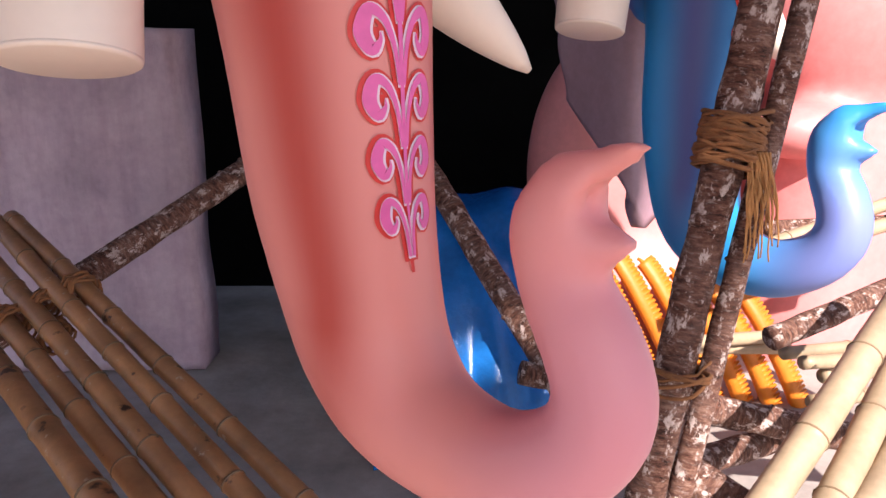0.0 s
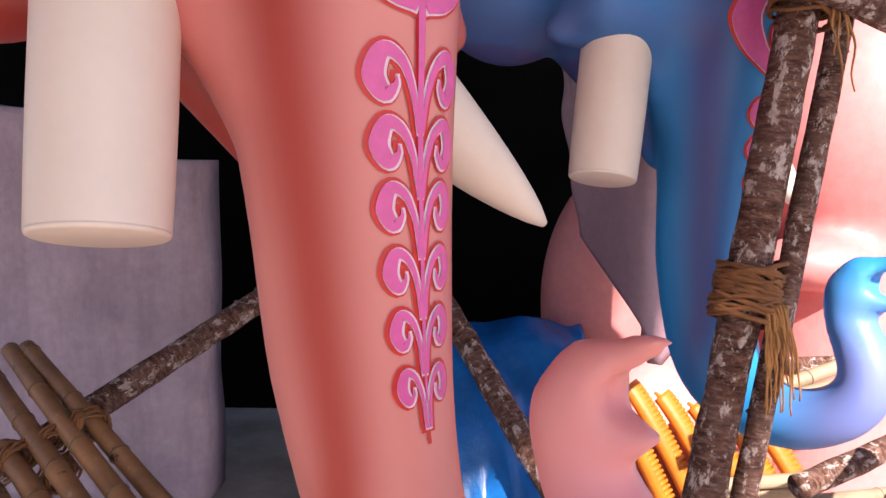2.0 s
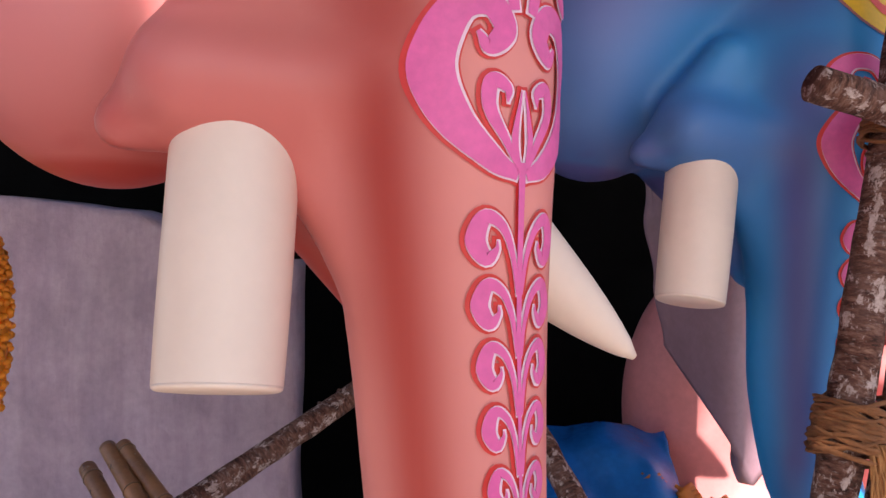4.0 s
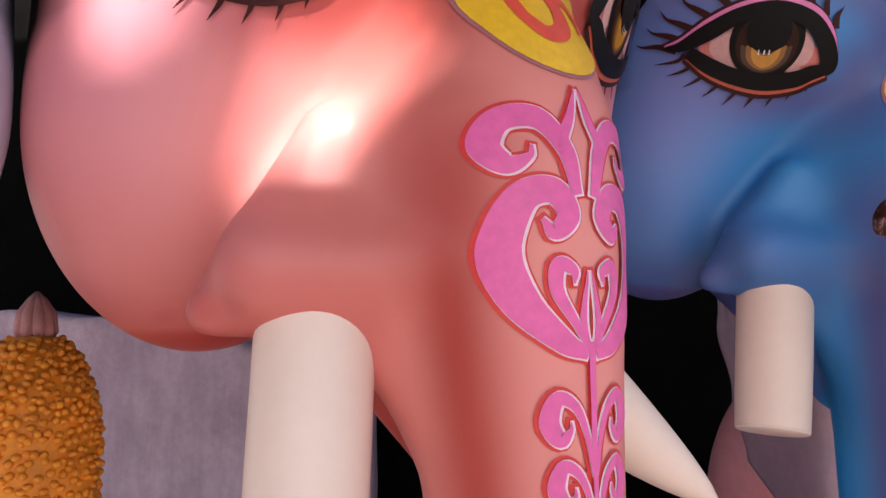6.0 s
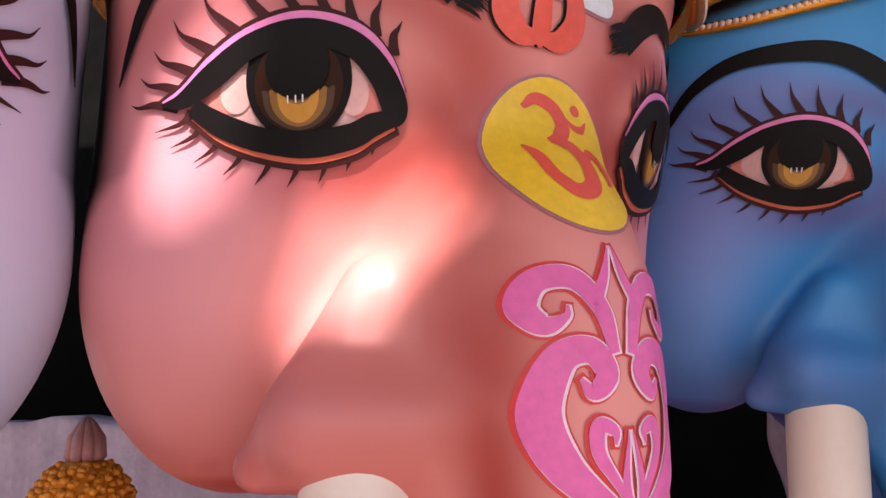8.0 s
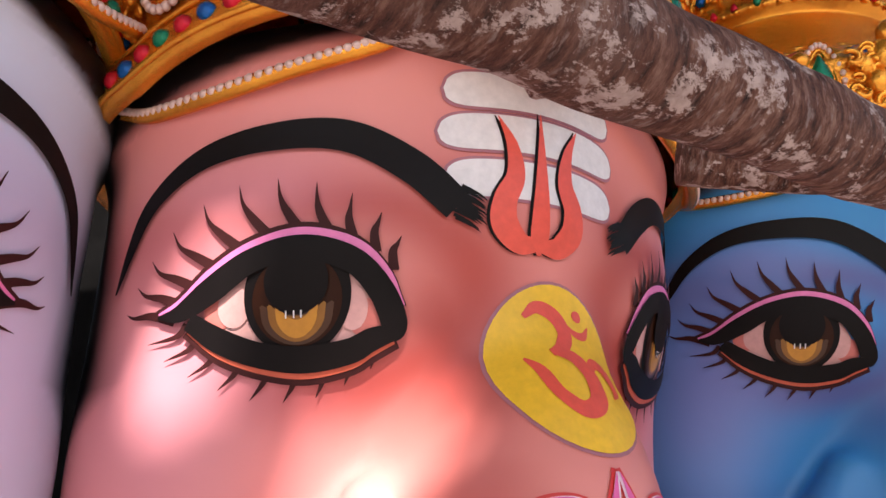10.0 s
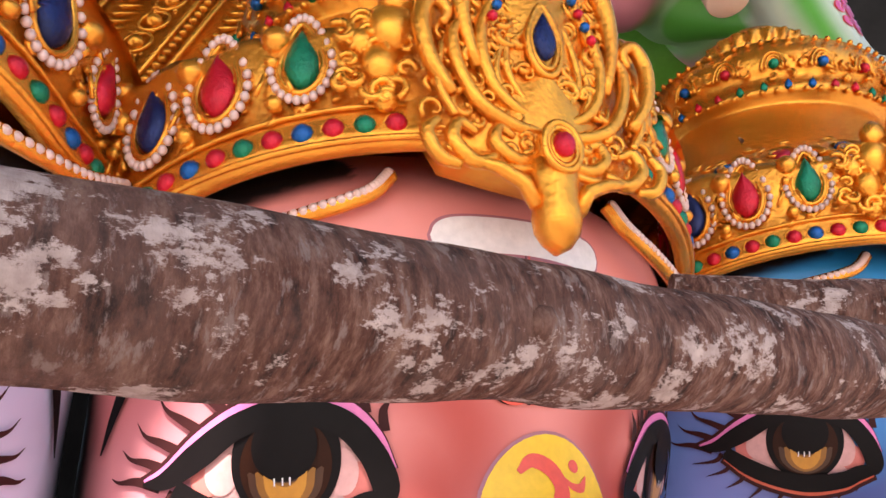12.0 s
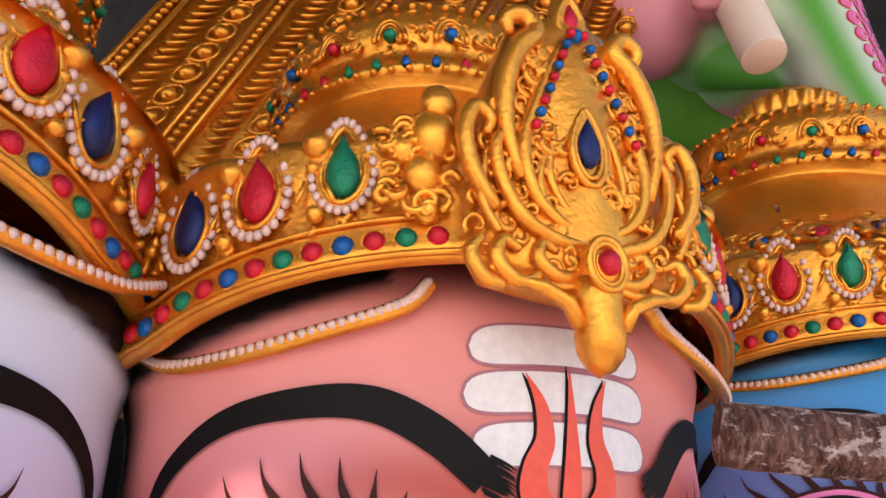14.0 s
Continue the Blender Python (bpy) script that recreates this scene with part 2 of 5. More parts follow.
M_CANE = cane_skin()
M_PALECANE = worn("pale_bamboo_cane", (0.36, 0.255, 0.165), 0.5, 0, 0.25, 5, 0.3, 0.003)
M_ROPE = worn("coir_rope", (0.22, 0.085, 0.030), 0.9, 0, 0.3, 20, 0.6, 0.003)
M_CLOTH = worn("blue_cloth_paint", (0.010, 0.14, 0.46), 0.25, 0, 0.3, 3, 0.5, 0.01)
M_ORANGE = worn("orange_paint", (0.58, 0.16, 0.010), 0.5, 0, 0.12, 6, 0.4, 0.004)
M_MARIGOLD = worn("marigold_paint", (0.85, 0.30, 0.018), 0.55, 0, 0.18, 8, 0.4, 0.004)
M_MAUVE = worn("mauve_paint", (0.30, 0.18, 0.22), 0.55, 0, 0.1, 3, 0.2, 0.004)
M_BODY = worn("rose_paint", (0.62, 0.21, 0.205), 0.5, 0, 0.08, 2, 0.2, 0.004)
M_TIN = worn("canopy_sheet", (0.045, 0.042, 0.04), 0.8, 0, 0.15, 2, 0.3, 0.01)

# ---- the setting ----
g = Geo()
g.add([(-60, -60, 0), (60, -60, 0), (60, 60, 0), (-60, 60, 0)], [(0, 1, 2, 3)])
ground = tagged(g.make("ground", [M_FLOOR]), "dusty grey concrete ground under the scaffold", "ground", kind="structure")


def slab(name, lo, hi, mat, label, category, kind="structure"):
    bm = bmesh.new()
    bmesh.ops.create_cube(bm, size=1)
    for v in bm.verts:
        v.co = Vector([lo[i] + (v.co[i] + 0.5) * (hi[i] - lo[i]) for i in range(3)])
    me = bpy.data.meshes.new(name)
    bm.to_mesh(me)
    bm.free()
    me.materials.append(mat)
    return tagged(new(name, me), label, category, kind=kind)


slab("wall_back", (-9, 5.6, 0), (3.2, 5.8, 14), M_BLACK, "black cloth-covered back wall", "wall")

# canopy over the yard, with torn holes that let the sun through
HOLES = [((-0.95, 1.16, 2.83), 0.135), ((-0.60, 1.24, 2.59), 0.165), ((0.25, 2.83, 0.64), 0.10), ((1.25, 2.5, 1.10), 0.16), ((-1.35, 0.75, 2.75), 0.09)]
ROOF = 7.5
g = Geo()
cell = 0.06
nx, ny = 207, 165
x0, y0 = -9.0, -7.3
spots = []
for p, r in HOLES:
    s = (ROOF - p[2]) / SUN.z
    spots.append((p[0] + SUN.x * s, p[1] + SUN.y * s, r))
index = {}
for i in range(nx):
    for j in range(ny):
        x, y = x0 + i * cell, y0 + j * cell
        if any(math.hypot(x - a, (y - b) * 0.8) < r * (1 + 0.2 * noise.noise((x * 5, y * 5, 0))) for a, b, r in spots):
            continue
        quad = []
        for di, dj in ((0, 0), (1, 0), (1, 1), (0, 1)):
            key = (i + di, j + dj)
            if key not in index:
                index[key] = len(g.v)
                g.v.append((x0 + key[0] * cell, y0 + key[1] * cell, ROOF))
            quad.append(index[key])
        g.f.append(tuple(quad))
        g.m.append(0)
canopy = tagged(g.make("ceiling", [M_TIN], smooth=False), "grey sheet canopy with torn holes", "canopy", kind="structure")

from mathutils.bvhtree import BVHTree

# ---- painted and modelled heads ----
TRUNK = [(0, 0.44, 2.95, 0.215), (0, 0.365, 2.75, 0.232), (0, 0.27, 2.50, 0.25), (0, 0.228, 2.2, 0.224), (0, 0.207, 1.9, 0.200), (0, 0.187, 1.717, 0.184), (0, 0.166, 1.516, 0.172), (0, 0.147, 1.415, 0.162),
         (0, 0.121, 1.313, 0.152), (0, 0.082, 1.206, 0.141), (0, 0.024, 1.13, 0.129), (0, -0.058, 1.084, 0.113), (0, -0.17, 1.068, 0.099), (0, -0.265, 1.084, 0.089), (0, -0.36, 1.14, 0.081), (0, -0.41, 1.21, 0.076),
         (0, -0.412, 1.275, 0.073), (0, -0.384, 1.335, 0.071), (0, -0.35, 1.384, 0.066), (0, -0.328, 1.43, 0.063), (0, -0.326, 1.485, 0.068), (0, -0.345, 1.525, 0.056)]


def head_field(p):
    ax = p.copy()
    ax[..., 0] = np.abs(ax[..., 0])
    d = ellipsoid(p, (0, 0.86, 3.18), (0.82, 0.72, 0.74))
    d = smin(d, ellipsoid(ax, (0.43, 0.91, 2.63), (0.405, 0.385, 0.55)), 0.20)
    d = smin(d, ellipsoid(p, (0, 0.82, 3.46), (0.86, 0.71, 0.27)), 0.14)
    d = smin(d, cone(p, (0, 0.80, 2.40), (0, 0.44, 1.84), 0.34, 0.07), 0.08)
    d = smin(d, ellipsoid(ax, (0.42, 0.75, 3.20), (0.33, 0.30, 0.24)), 0.12)
    d = smin(d, ellipsoid(ax, (0.45, 0.765, 2.92), (0.24, 0.27, 0.18)), 0.08)
    d = smin(d, ellipsoid(p, (0, 0.60, 3.28), (0.34, 0.46, 0.40)), 0.15)
    d = smin(d, cone(ax, (0.31, 0.46, 2.30), (0.12, 0.40, 2.62), 0.155, 0.13), 0.09)
    d = smin(d, cone(ax, (0.51, 0.47, 2.18), (0.33, 0.385, 2.52), 0.045, 0.05), 0.06)
    d = smin(d, cone(ax, (0.53, 0.48, 2.16), (0.30, 0.365, 2.15), 0.035, 0.05), 0.05)
    d = smin(d, cone(ax, (0.30, 0.365, 2.15), (0.14, 0.30, 1.98), 0.05, 0.06), 0.06)
    # hood over the blunt tusk
    d = smin(d, cone(p, (-0.44, 0.37, 2.245), (-0.25, 0.33, 2.235), 0.105, 0.125), 0.07)
    d = smin(d, chain(p, TRUNK, 64), 0.10)
    # lips of the trunk's tip, and the hollow between them
    d = smin(d, cone(p, (0.0, -0.345, 1.545), (0.0, -0.447, 1.604), 0.040, 0.013), 0.03)
    d = smin(d, cone(p, (0.0, -0.37, 1.462), (0.0, -0.410, 1.472), 0.052, 0.030), 0.02)
    d = smin(d, cone(p, (0.0, -0.40, 1.478), (0.0, -0.468, 1.492), 0.020, 0.011), 0.02)
    return -smin(-d, ellipsoid(p, (0, -0.437, 1.527), (0.050, 0.070, 0.034)), 0.015)



INK = {n: worn(n, c, r, 0, 0.06, 5, 0.05, 0.001, 0.12 if max(c) < 0.05 else 0.4) for n, c, r in (
    ("magenta_paint", (0.78, 0.125, 0.375), 0.4), ("pale_pink_paint", (0.86, 0.62, 0.72), 0.45), ("red_paint", (0.68, 0.035, 0.03), 0.4), ("yellow_paint", (0.90, 0.54, 0.03), 0.4),
    ("gloss_black_paint", (0.007, 0.005, 0.005), 0.5), ("white_paint", (0.80, 0.76, 0.76), 0.45), ("amber_paint", (0.55, 0.24, 0.025), 0.3), ("lash_paint", (0.045, 0.012, 0.012), 0.5),
    ("lid_pink_paint", (0.78, 0.20, 0.45), 0.4), ("rosy_white_paint", (0.62, 0.33, 0.31), 0.4), ("brown_paint", (0.030, 0.009, 0.004), 0.3), ("umber_paint", (0.06, 0.020, 0.006), 0.3), ("dark_amber_paint", (0.27, 0.11, 0.014), 0.3), ("mauve_line_paint", (0.42, 0.16, 0.20), 0.5), ("coral_paint", (0.80, 0.10, 0.065), 0.4), ("flush_paint", (0.62, 0.17, 0.145), 0.4), ("rim_paint", (0.55, 0.10, 0.05), 0.5))}
INKS = list(INK.values())
SLOT = {n: i + 1 for i, n in enumerate(INK)}
HV, HQ = nets(head_field, (-0.95, -0.62, 0.9), (0.95, 1.7, 4.0), 0.018)
TREE = BVHTree.FromPolygons([Vector(v) for v in HV], [list(map(int, q)) for q in HQ])


class Painter(Geo):
    """Lays thin coats of paint on the modelled head."""

    side = 1

    def front(self):
        self.o, self.u, self.w, self.n = Vector((0, 0, 0)), Vector((1, 0, 0)), Vector((0, 0, 1)), Vector((0, -1, 0))
        self.reach = 0.22

    def on(self, o, n, reach=0.3):
        self.o, self.n, self.w, self.reach = Vector(o), Vector(n).normalized(), Vector((0, 0, 1)), reach
        self.u = self.w.cross(self.n)
        self.u.normalize()
        self.w = (self.u.cross(self.n) * 1)
        if self.w.z < 0:
            self.w = -self.w

    def lay(self, rows, slot, coat):
        ids, base = [], len(self.v)
        verts = []
        for row in rows:
            line = []
            for a, b in row:
                p = self.o + self.u * a + self.w * b + self.n * self.reach
                hit, nor, _, _ = TREE.ray_cast(p, -self.n, 1.2)
                if hit is None:
                    line.append(-1)
                    continue
                q = hit + nor * (0.0017 * coat + 0.0018) if nor.dot(self.n) > 0 else hit - nor * (0.0017 * coat + 0.0018)
                q.x *= self.side
                line.append(base + len(verts))
                verts.append(tuple(q))
            ids.append(line)
        self.v += verts
        for r0, r1 in zip(ids[:-1], ids[1:]):
            for k in range(len(r0) - 1):
                f = (r0[k], r0[k + 1], r1[k + 1], r1[k])
                if min(f) >= 0:
                    c = [Vector(self.v[i]) for i in f]
                    if max((c[0] - c[2]).length, (c[1] - c[3]).length) > 0.09:
                        continue
                    self.f.append(f if self.side > 0 else f[::-1])
                    self.m.append(SLOT[slot])

    def ribbon(self, keys, slot, coat=1, grow=0.0, n=None, cross=5, shift=(0, 0)):
        """keys: (a, b, half width)."""
        n = n or max(8, 6 * len(keys))
        s = spline(keys, n)
        t = np.gradient(s[:, :2], axis=0)
        t /= np.linalg.norm(t, axis=1)[:, None] + 1e-9
        rows = []
        for (a, b, h), (ta, tb) in zip(s, t):
            h = max(h, 0.0) + grow
            rows.append([(a + shift[0] - tb * h * k, b + shift[1] + ta * h * k) for k in np.linspace(-1, 1, cross)])
        if grow:
            for i, sg in ((0, -1), (-1, 1)):
                rows[i] = [(a + sg * t[i][0] * grow, b + sg * t[i][1] * grow) for a, b in rows[i]]
        self.lay(rows, slot, coat)

    def blob(self, c, ra, rb, slot, coat=1, n=40, rings=8, shape=None, start=0.0):
        rows = []
        for r in np.linspace(start, 1, rings):
            rows.append([(c[0] + ra * r * math.cos(q) * (shape(q) if shape else 1), c[1] + rb * r * math.sin(q) * (shape(q) if shape else 1)) for q in np.linspace(0, 2 * math.pi, n)])
        self.lay(rows, slot, coat)

    def between(self, low, high, slot, coat=1, n=40, cross=10):
        """The area between two lines of (a, b)."""
        lo_, hi_ = spline(low, n), spline(high, n)
        self.lay([[tuple(p + (q - p) * k) for k in np.linspace(0, 1, cross)] for p, q in zip(lo_, hi_)], slot, coat)

    def outlined(self, keys, n=None, cross=7, wide=0.78):
        keys = [(a, b, h * wide) for a, b, h in keys]
        self.ribbon(keys, "red_paint", 1, 0.0078, n, cross)
        self.ribbon(keys, "pale_pink_paint", 2, 0.0026, n, cross, (0.0024, -0.001))
        self.ribbon(keys, "magenta_paint", 3, 0.0, n, cross)


def hook(z, w, h):
    """One curling frond of the painted vine."""
    return [(-0.004, z - 0.02, 0.004), (-0.16 * w, z + 0.36 * h, 0.07 * w), (-0.38 * w, z + 0.74 * h, 0.10 * w), (-0.70 * w, z + 0.86 * h, 0.16 * w), (-0.84 * w, z + 0.56 * h, 0.20 * w),
            (-0.66 * w, z + 0.32 * h, 0.16 * w), (-0.48 * w, z + 0.44 * h, 0.06 * w), (-0.47 * w, z + 0.56 * h, 0.012 * w)]


def paint_face():
    p = Painter()
    for side in (1, -1):
        p.side = side
        p.front()
        # vine on the trunk
        for z, w, h in ((1.895, 0.118, 0.128), (1.79, 0.105, 0.118), (1.69, 0.094, 0.112), (1.59, 0.084, 0.104), (1.495, 0.074, 0.096), (1.405, 0.064, 0.088)):
            p.outlined(hook(z, 0.84 * w, h), 44, wide=0.80)
        p.o = Vector((0, 0, -0.012))
        p.outlined([(-0.010, 2.09, 0.012), (-0.06, 2.115, 0.026), (-0.122, 2.18, 0.036), (-0.150, 2.27, 0.038), (-0.120, 2.36, 0.034), (-0.068, 2.375, 0.030), (-0.040, 2.335, 0.028), (-0.068, 2.302, 0.018), (-0.088, 2.325, 0.004)], 70)
        p.outlined([(-0.020, 2.37, 0.014), (-0.040, 2.45, 0.022), (-0.085, 2.505, 0.026), (-0.145, 2.502, 0.028), (-0.168, 2.455, 0.028), (-0.140, 2.42, 0.022), (-0.105, 2.435, 0.008), (-0.10, 2.455, 0.003)], 60)
        p.outlined([(-0.004, 2.57, 0.001), (-0.022, 2.515, 0.011), (-0.044, 2.465, 0.014), (-0.036, 2.415, 0.006)], 24)
        p.outlined([(-0.008, 2.10, 0.006), (-0.034, 2.145, 0.010), (-0.066, 2.20, 0.015), (-0.062, 2.245, 0.017), (-0.034, 2.235, 0.012), (-0.034, 2.212, 0.002)], 40)
        p.outlined([(-0.004, 2.10, 0.002), (-0.017, 2.15, 0.009), (-0.004, 2.235, 0.001)], 20)
        p.front()
        # eye
        p.on((-0.487 if side > 0 else -0.44, 0.385, 2.92), (-0.44, -0.90, 0.0))
        up = [(-0.175, -0.012), (-0.13, 0.036), (-0.07, 0.067), (0.02, 0.076), (0.10, 0.053), (0.145, 0.006), (0.168, -0.058)]
        dn = [(-0.175, -0.012), (-0.13, -0.055), (-0.07, -0.080), (0.02, -0.090), (0.10, -0.082), (0.14, -0.072), (0.168, -0.058)]
        p.between(dn, up, "rosy_white_paint", 1)
        p.blob((-0.150, -0.01), 0.036, 0.034, "flush_paint", 2)
        p.blob((0.142, -0.040), 0.034, 0.036, "flush_paint", 2)
        p.blob((-0.122, -0.005), 0.034, 0.040, "rosy_white_paint", 3)
        p.blob((0.118, -0.020), 0.030, 0.042, "rosy_white_paint", 3)
        p.blob((0.008, 0.010), 0.108, 0.114, "gloss_black_paint", 4)
        p.blob((0.008, 0.000), 0.090, 0.088, "brown_paint", 5)
        for k, ink in enumerate(("umber_paint", "dark_amber_paint", "amber_paint")):
            f = 1 - 0.22 * k
            p.ribbon([(0.008 - 0.072 * f, -0.008, 0.003), (0.008 - 0.046 * f, -0.040, 0.022 * f), (0.008, -0.054, 0.030 * f), (0.008 + 0.046 * f, -0.040, 0.022 * f), (0.008 + 0.072 * f, -0.008, 0.003)], ink, 6 + 0.6 * k, n=26)
        p.blob((0.008, 0.034), 0.064, 0.062, "gloss_black_paint", 8)
        for a in (-0.012, 0.004, 0.018):
            p.ribbon([(a, -0.020, 0.0015), (a, -0.034, 0.0015)], "white_paint", 9, n=4, cross=3)
        lid = [(-0.285, -0.006, 0.003), (-0.235, -0.004, 0.018), (-0.165, 0.034, 0.027), (-0.08, 0.080, 0.024), (0.02, 0.096, 0.025), (0.115, 0.070, 0.025), (0.172, 0.014, 0.026), (0.200, -0.050, 0.026), (0.190, -0.078, 0.012)]
        p.ribbon([(a, b + h + 0.004, max(0.004, h * 0.62)) for a, b, h in lid[:-1]], "lash_paint", 5, 0.007, 60)
        p.ribbon([(a + (0.008 if a > 0.1 else 0), b + h + 0.002, max(0.004, h * 0.55)) for a, b, h in lid[:-1]], "lid_pink_paint", 6, 0, 60)
        p.ribbon(lid, "gloss_black_paint", 8, 0, 70, 7)
        low = [(-0.215, -0.022, 0.018), (-0.15, -0.066, 0.024), (-0.07, -0.098, 0.024), (0.02, -0.110, 0.025), (0.11, -0.098, 0.023), (0.155, -0.078, 0.021), (0.198, -0.066, 0.015)]
        p.ribbon([(a, b - h - 0.004, h * 0.5) for a, b, h in low], "lash_paint", 5, 0.007, 50)
        p.ribbon([(a, b - h, h * 0.45) for a, b, h in low], "rim_paint", 6, 0, 50)
        p.ribbon(low, "gloss_black_paint", 8, 0, 50, 7)
        for a, b, da, db, bend in ((-0.27, 0.005, -0.10, 0.012, -0.02), (-0.245, 0.03, -0.10, 0.040, -0.02), (-0.215, 0.06, -0.095, 0.058, -0.022), (-0.175, 0.095, -0.085, 0.072, -0.022), (-0.125, 0.125, -0.068, 0.088, -0.022),
                                 (-0.07, 0.148, -0.046, 0.092, -0.018), (-0.01, 0.158, -0.024, 0.086, -0.014), (0.05, 0.150, -0.004, 0.08, -0.01), (0.10, 0.132, 0.018, 0.072, -0.008), (0.145, 0.105, 0.032, 0.058, 0.006), (0.18, 0.07, 0.036, 0.045, 0.006)):
            p.ribbon([(a + 0.02, b - 0.022, 0.011), (a + da * 0.4 + 0.004, b + db * 0.25 + bend * 0.3, 0.0085), (a + da * 0.78, b + db * 0.62 + bend * 0.35, 0.004), (a + da, b + db, 0.0006)], "lash_paint", 4, n=14, cross=3)
        for a, b, da, db in ((-0.235, -0.045, -0.075, -0.012), (-0.21, -0.068, -0.062, -0.028), (-0.17, -0.092, -0.048, -0.040), (-0.12, -0.112, -0.036, -0.050), (-0.065, -0.128, -0.026, -0.056), (-0.01, -0.135, -0.014, -0.054),
                              (0.045, -0.132, -0.004, -0.050), (0.095, -0.118, 0.004, -0.042), (0.14, -0.10, 0.012, -0.032)):
            p.ribbon([(a + 0.012, b + 0.018, 0.008), (a + 0.012 + da * 0.3, b + db * 0.35, 0.006), (a + da, b + db, 0.0006)], "lash_paint", 4, n=10, cross=3)
        # brow
        p.on((-0.46, 0.40, 3.212), (-0.44, -0.90, 0.0), 0.4)
        p.ribbon([(-0.425, -0.22, 0.003), (-0.390, -0.14, 0.012), (-0.33, -0.045, 0.020), (-0.22, 0.028, 0.027), (-0.07, 0.052, 0.032), (0.09, 0.042, 0.037), (0.22, -0.025, 0.039), (0.315, -0.11, 0.036)], "gloss_black_paint", 5, 0, 70, 9)
        for i in range(26):
            a = 0.305 + 0.045 * random.random()
            b = -0.135 + 0.07 * random.random()
            p.ribbon([(a - 0.02, b, 0.004), (a + 0.015, b - 0.016, 0.0026), (a + 0.032, b - 0.028, 0.0005)], "gloss_black_paint", 5, n=6, cross=2)
    p.side = 1
    p.front()
    p.ribbon([(0, 2.10, 0.008), (0, 2.0, 0.007), (0, 1.8, 0.006), (0, 1.5, 0.004), (0, 1.36, 0.0004)], "red_paint", 1, 0.0032, 40, 3)
    p.ribbon([(0, 2.10, 0.008), (0, 2.0, 0.0065), (0, 1.8, 0.005), (0, 1.5, 0.0032), (0, 1.40, 0.0004)], "magenta_paint", 3, 0, 40, 3)
    # disc with its curved sign
    c = (0.0, 2.775)
    p.blob(c, 0.170, 0.190, "mauve_line_paint", 1)
    p.blob(c, 0.163, 0.183, "yellow_paint", 2)
    s = 0.92
    sign = [[(-0.085, 0.105, 0.006), (-0.05, 0.128, 0.016), (-0.005, 0.110, 0.020), (0.012, 0.070, 0.020), (-0.012, 0.035, 0.016), (-0.042, 0.022, 0.008)],
            [(-0.030, 0.026, 0.010), (0.012, 0.012, 0.019), (0.036, -0.030, 0.022), (0.022, -0.082, 0.022), (-0.022, -0.100, 0.019), (-0.062, -0.070, 0.016), (-0.082, -0.020, 0.014), (-0.108, 0.008, 0.003)],
            [(0.036, -0.02, 0.008), (0.066, 0.006, 0.014), (0.098, -0.012, 0.015), (0.104, -0.052, 0.012), (0.082, -0.072, 0.002)],
            [(0.020, 0.098, 0.002), (0.044, 0.076, 0.009), (0.074, 0.074, 0.010), (0.100, 0.100, 0.002)]]
    for k in sign:
        p.ribbon([(c[0] + a * s, c[1] + b * 1.08 * s, h * s) for a, b, h in k], "coral_paint", 3, 0, 40, 5)
    p.blob((0.058, 2.775 + 0.118), 0.014, 0.014, "coral_paint", 3, 16, 4)
    # three white bars and the red trident on the brow
    for z, w in ((3.378, 0.222), (3.278, 0.230), (3.172, 0.215)):
        for grow, ink, coat in ((0.0065, "mauve_line_paint", 1), (0.0, "white_paint", 2)):
            rows = []
            for q in np.linspace(-1, 1, 70):
                h = (0.0425 + grow) * max(0.0, 1 - abs(q) ** 9) ** 0.5
                rows.append([(-0.035 + q * (w + grow), z - 0.006 * q * q + h * k) for k in np.linspace(-1, 1, 7)])
            p.lay(rows, ink, coat)
    for dx, ink, coat in ((-0.047, "gloss_black_paint", 3), (-0.040, "coral_paint", 4)):
        p.ribbon([(dx, 3.335, 0.001), (dx, 3.22, 0.011), (dx, 3.12, 0.020), (dx, 3.05, 0.022), (dx, 3.015, 0.004)], ink, coat, 0, 40, 5)
        for s_ in (-1, 1):
            p.ribbon([(dx + s_ * 0.100, 3.315, 0.001), (dx + s_ * 0.070, 3.25, 0.013), (dx + s_ * 0.062, 3.18, 0.021), (dx + s_ * 0.084, 3.125, 0.026), (dx + s_ * 0.084, 3.075, 0.030), (dx + s_ * 0.048, 3.038, 0.024), (dx + s_ * 0.008, 3.035, 0.014)], ink, coat, 0, 44, 5)
    return p


COATS = paint_face()


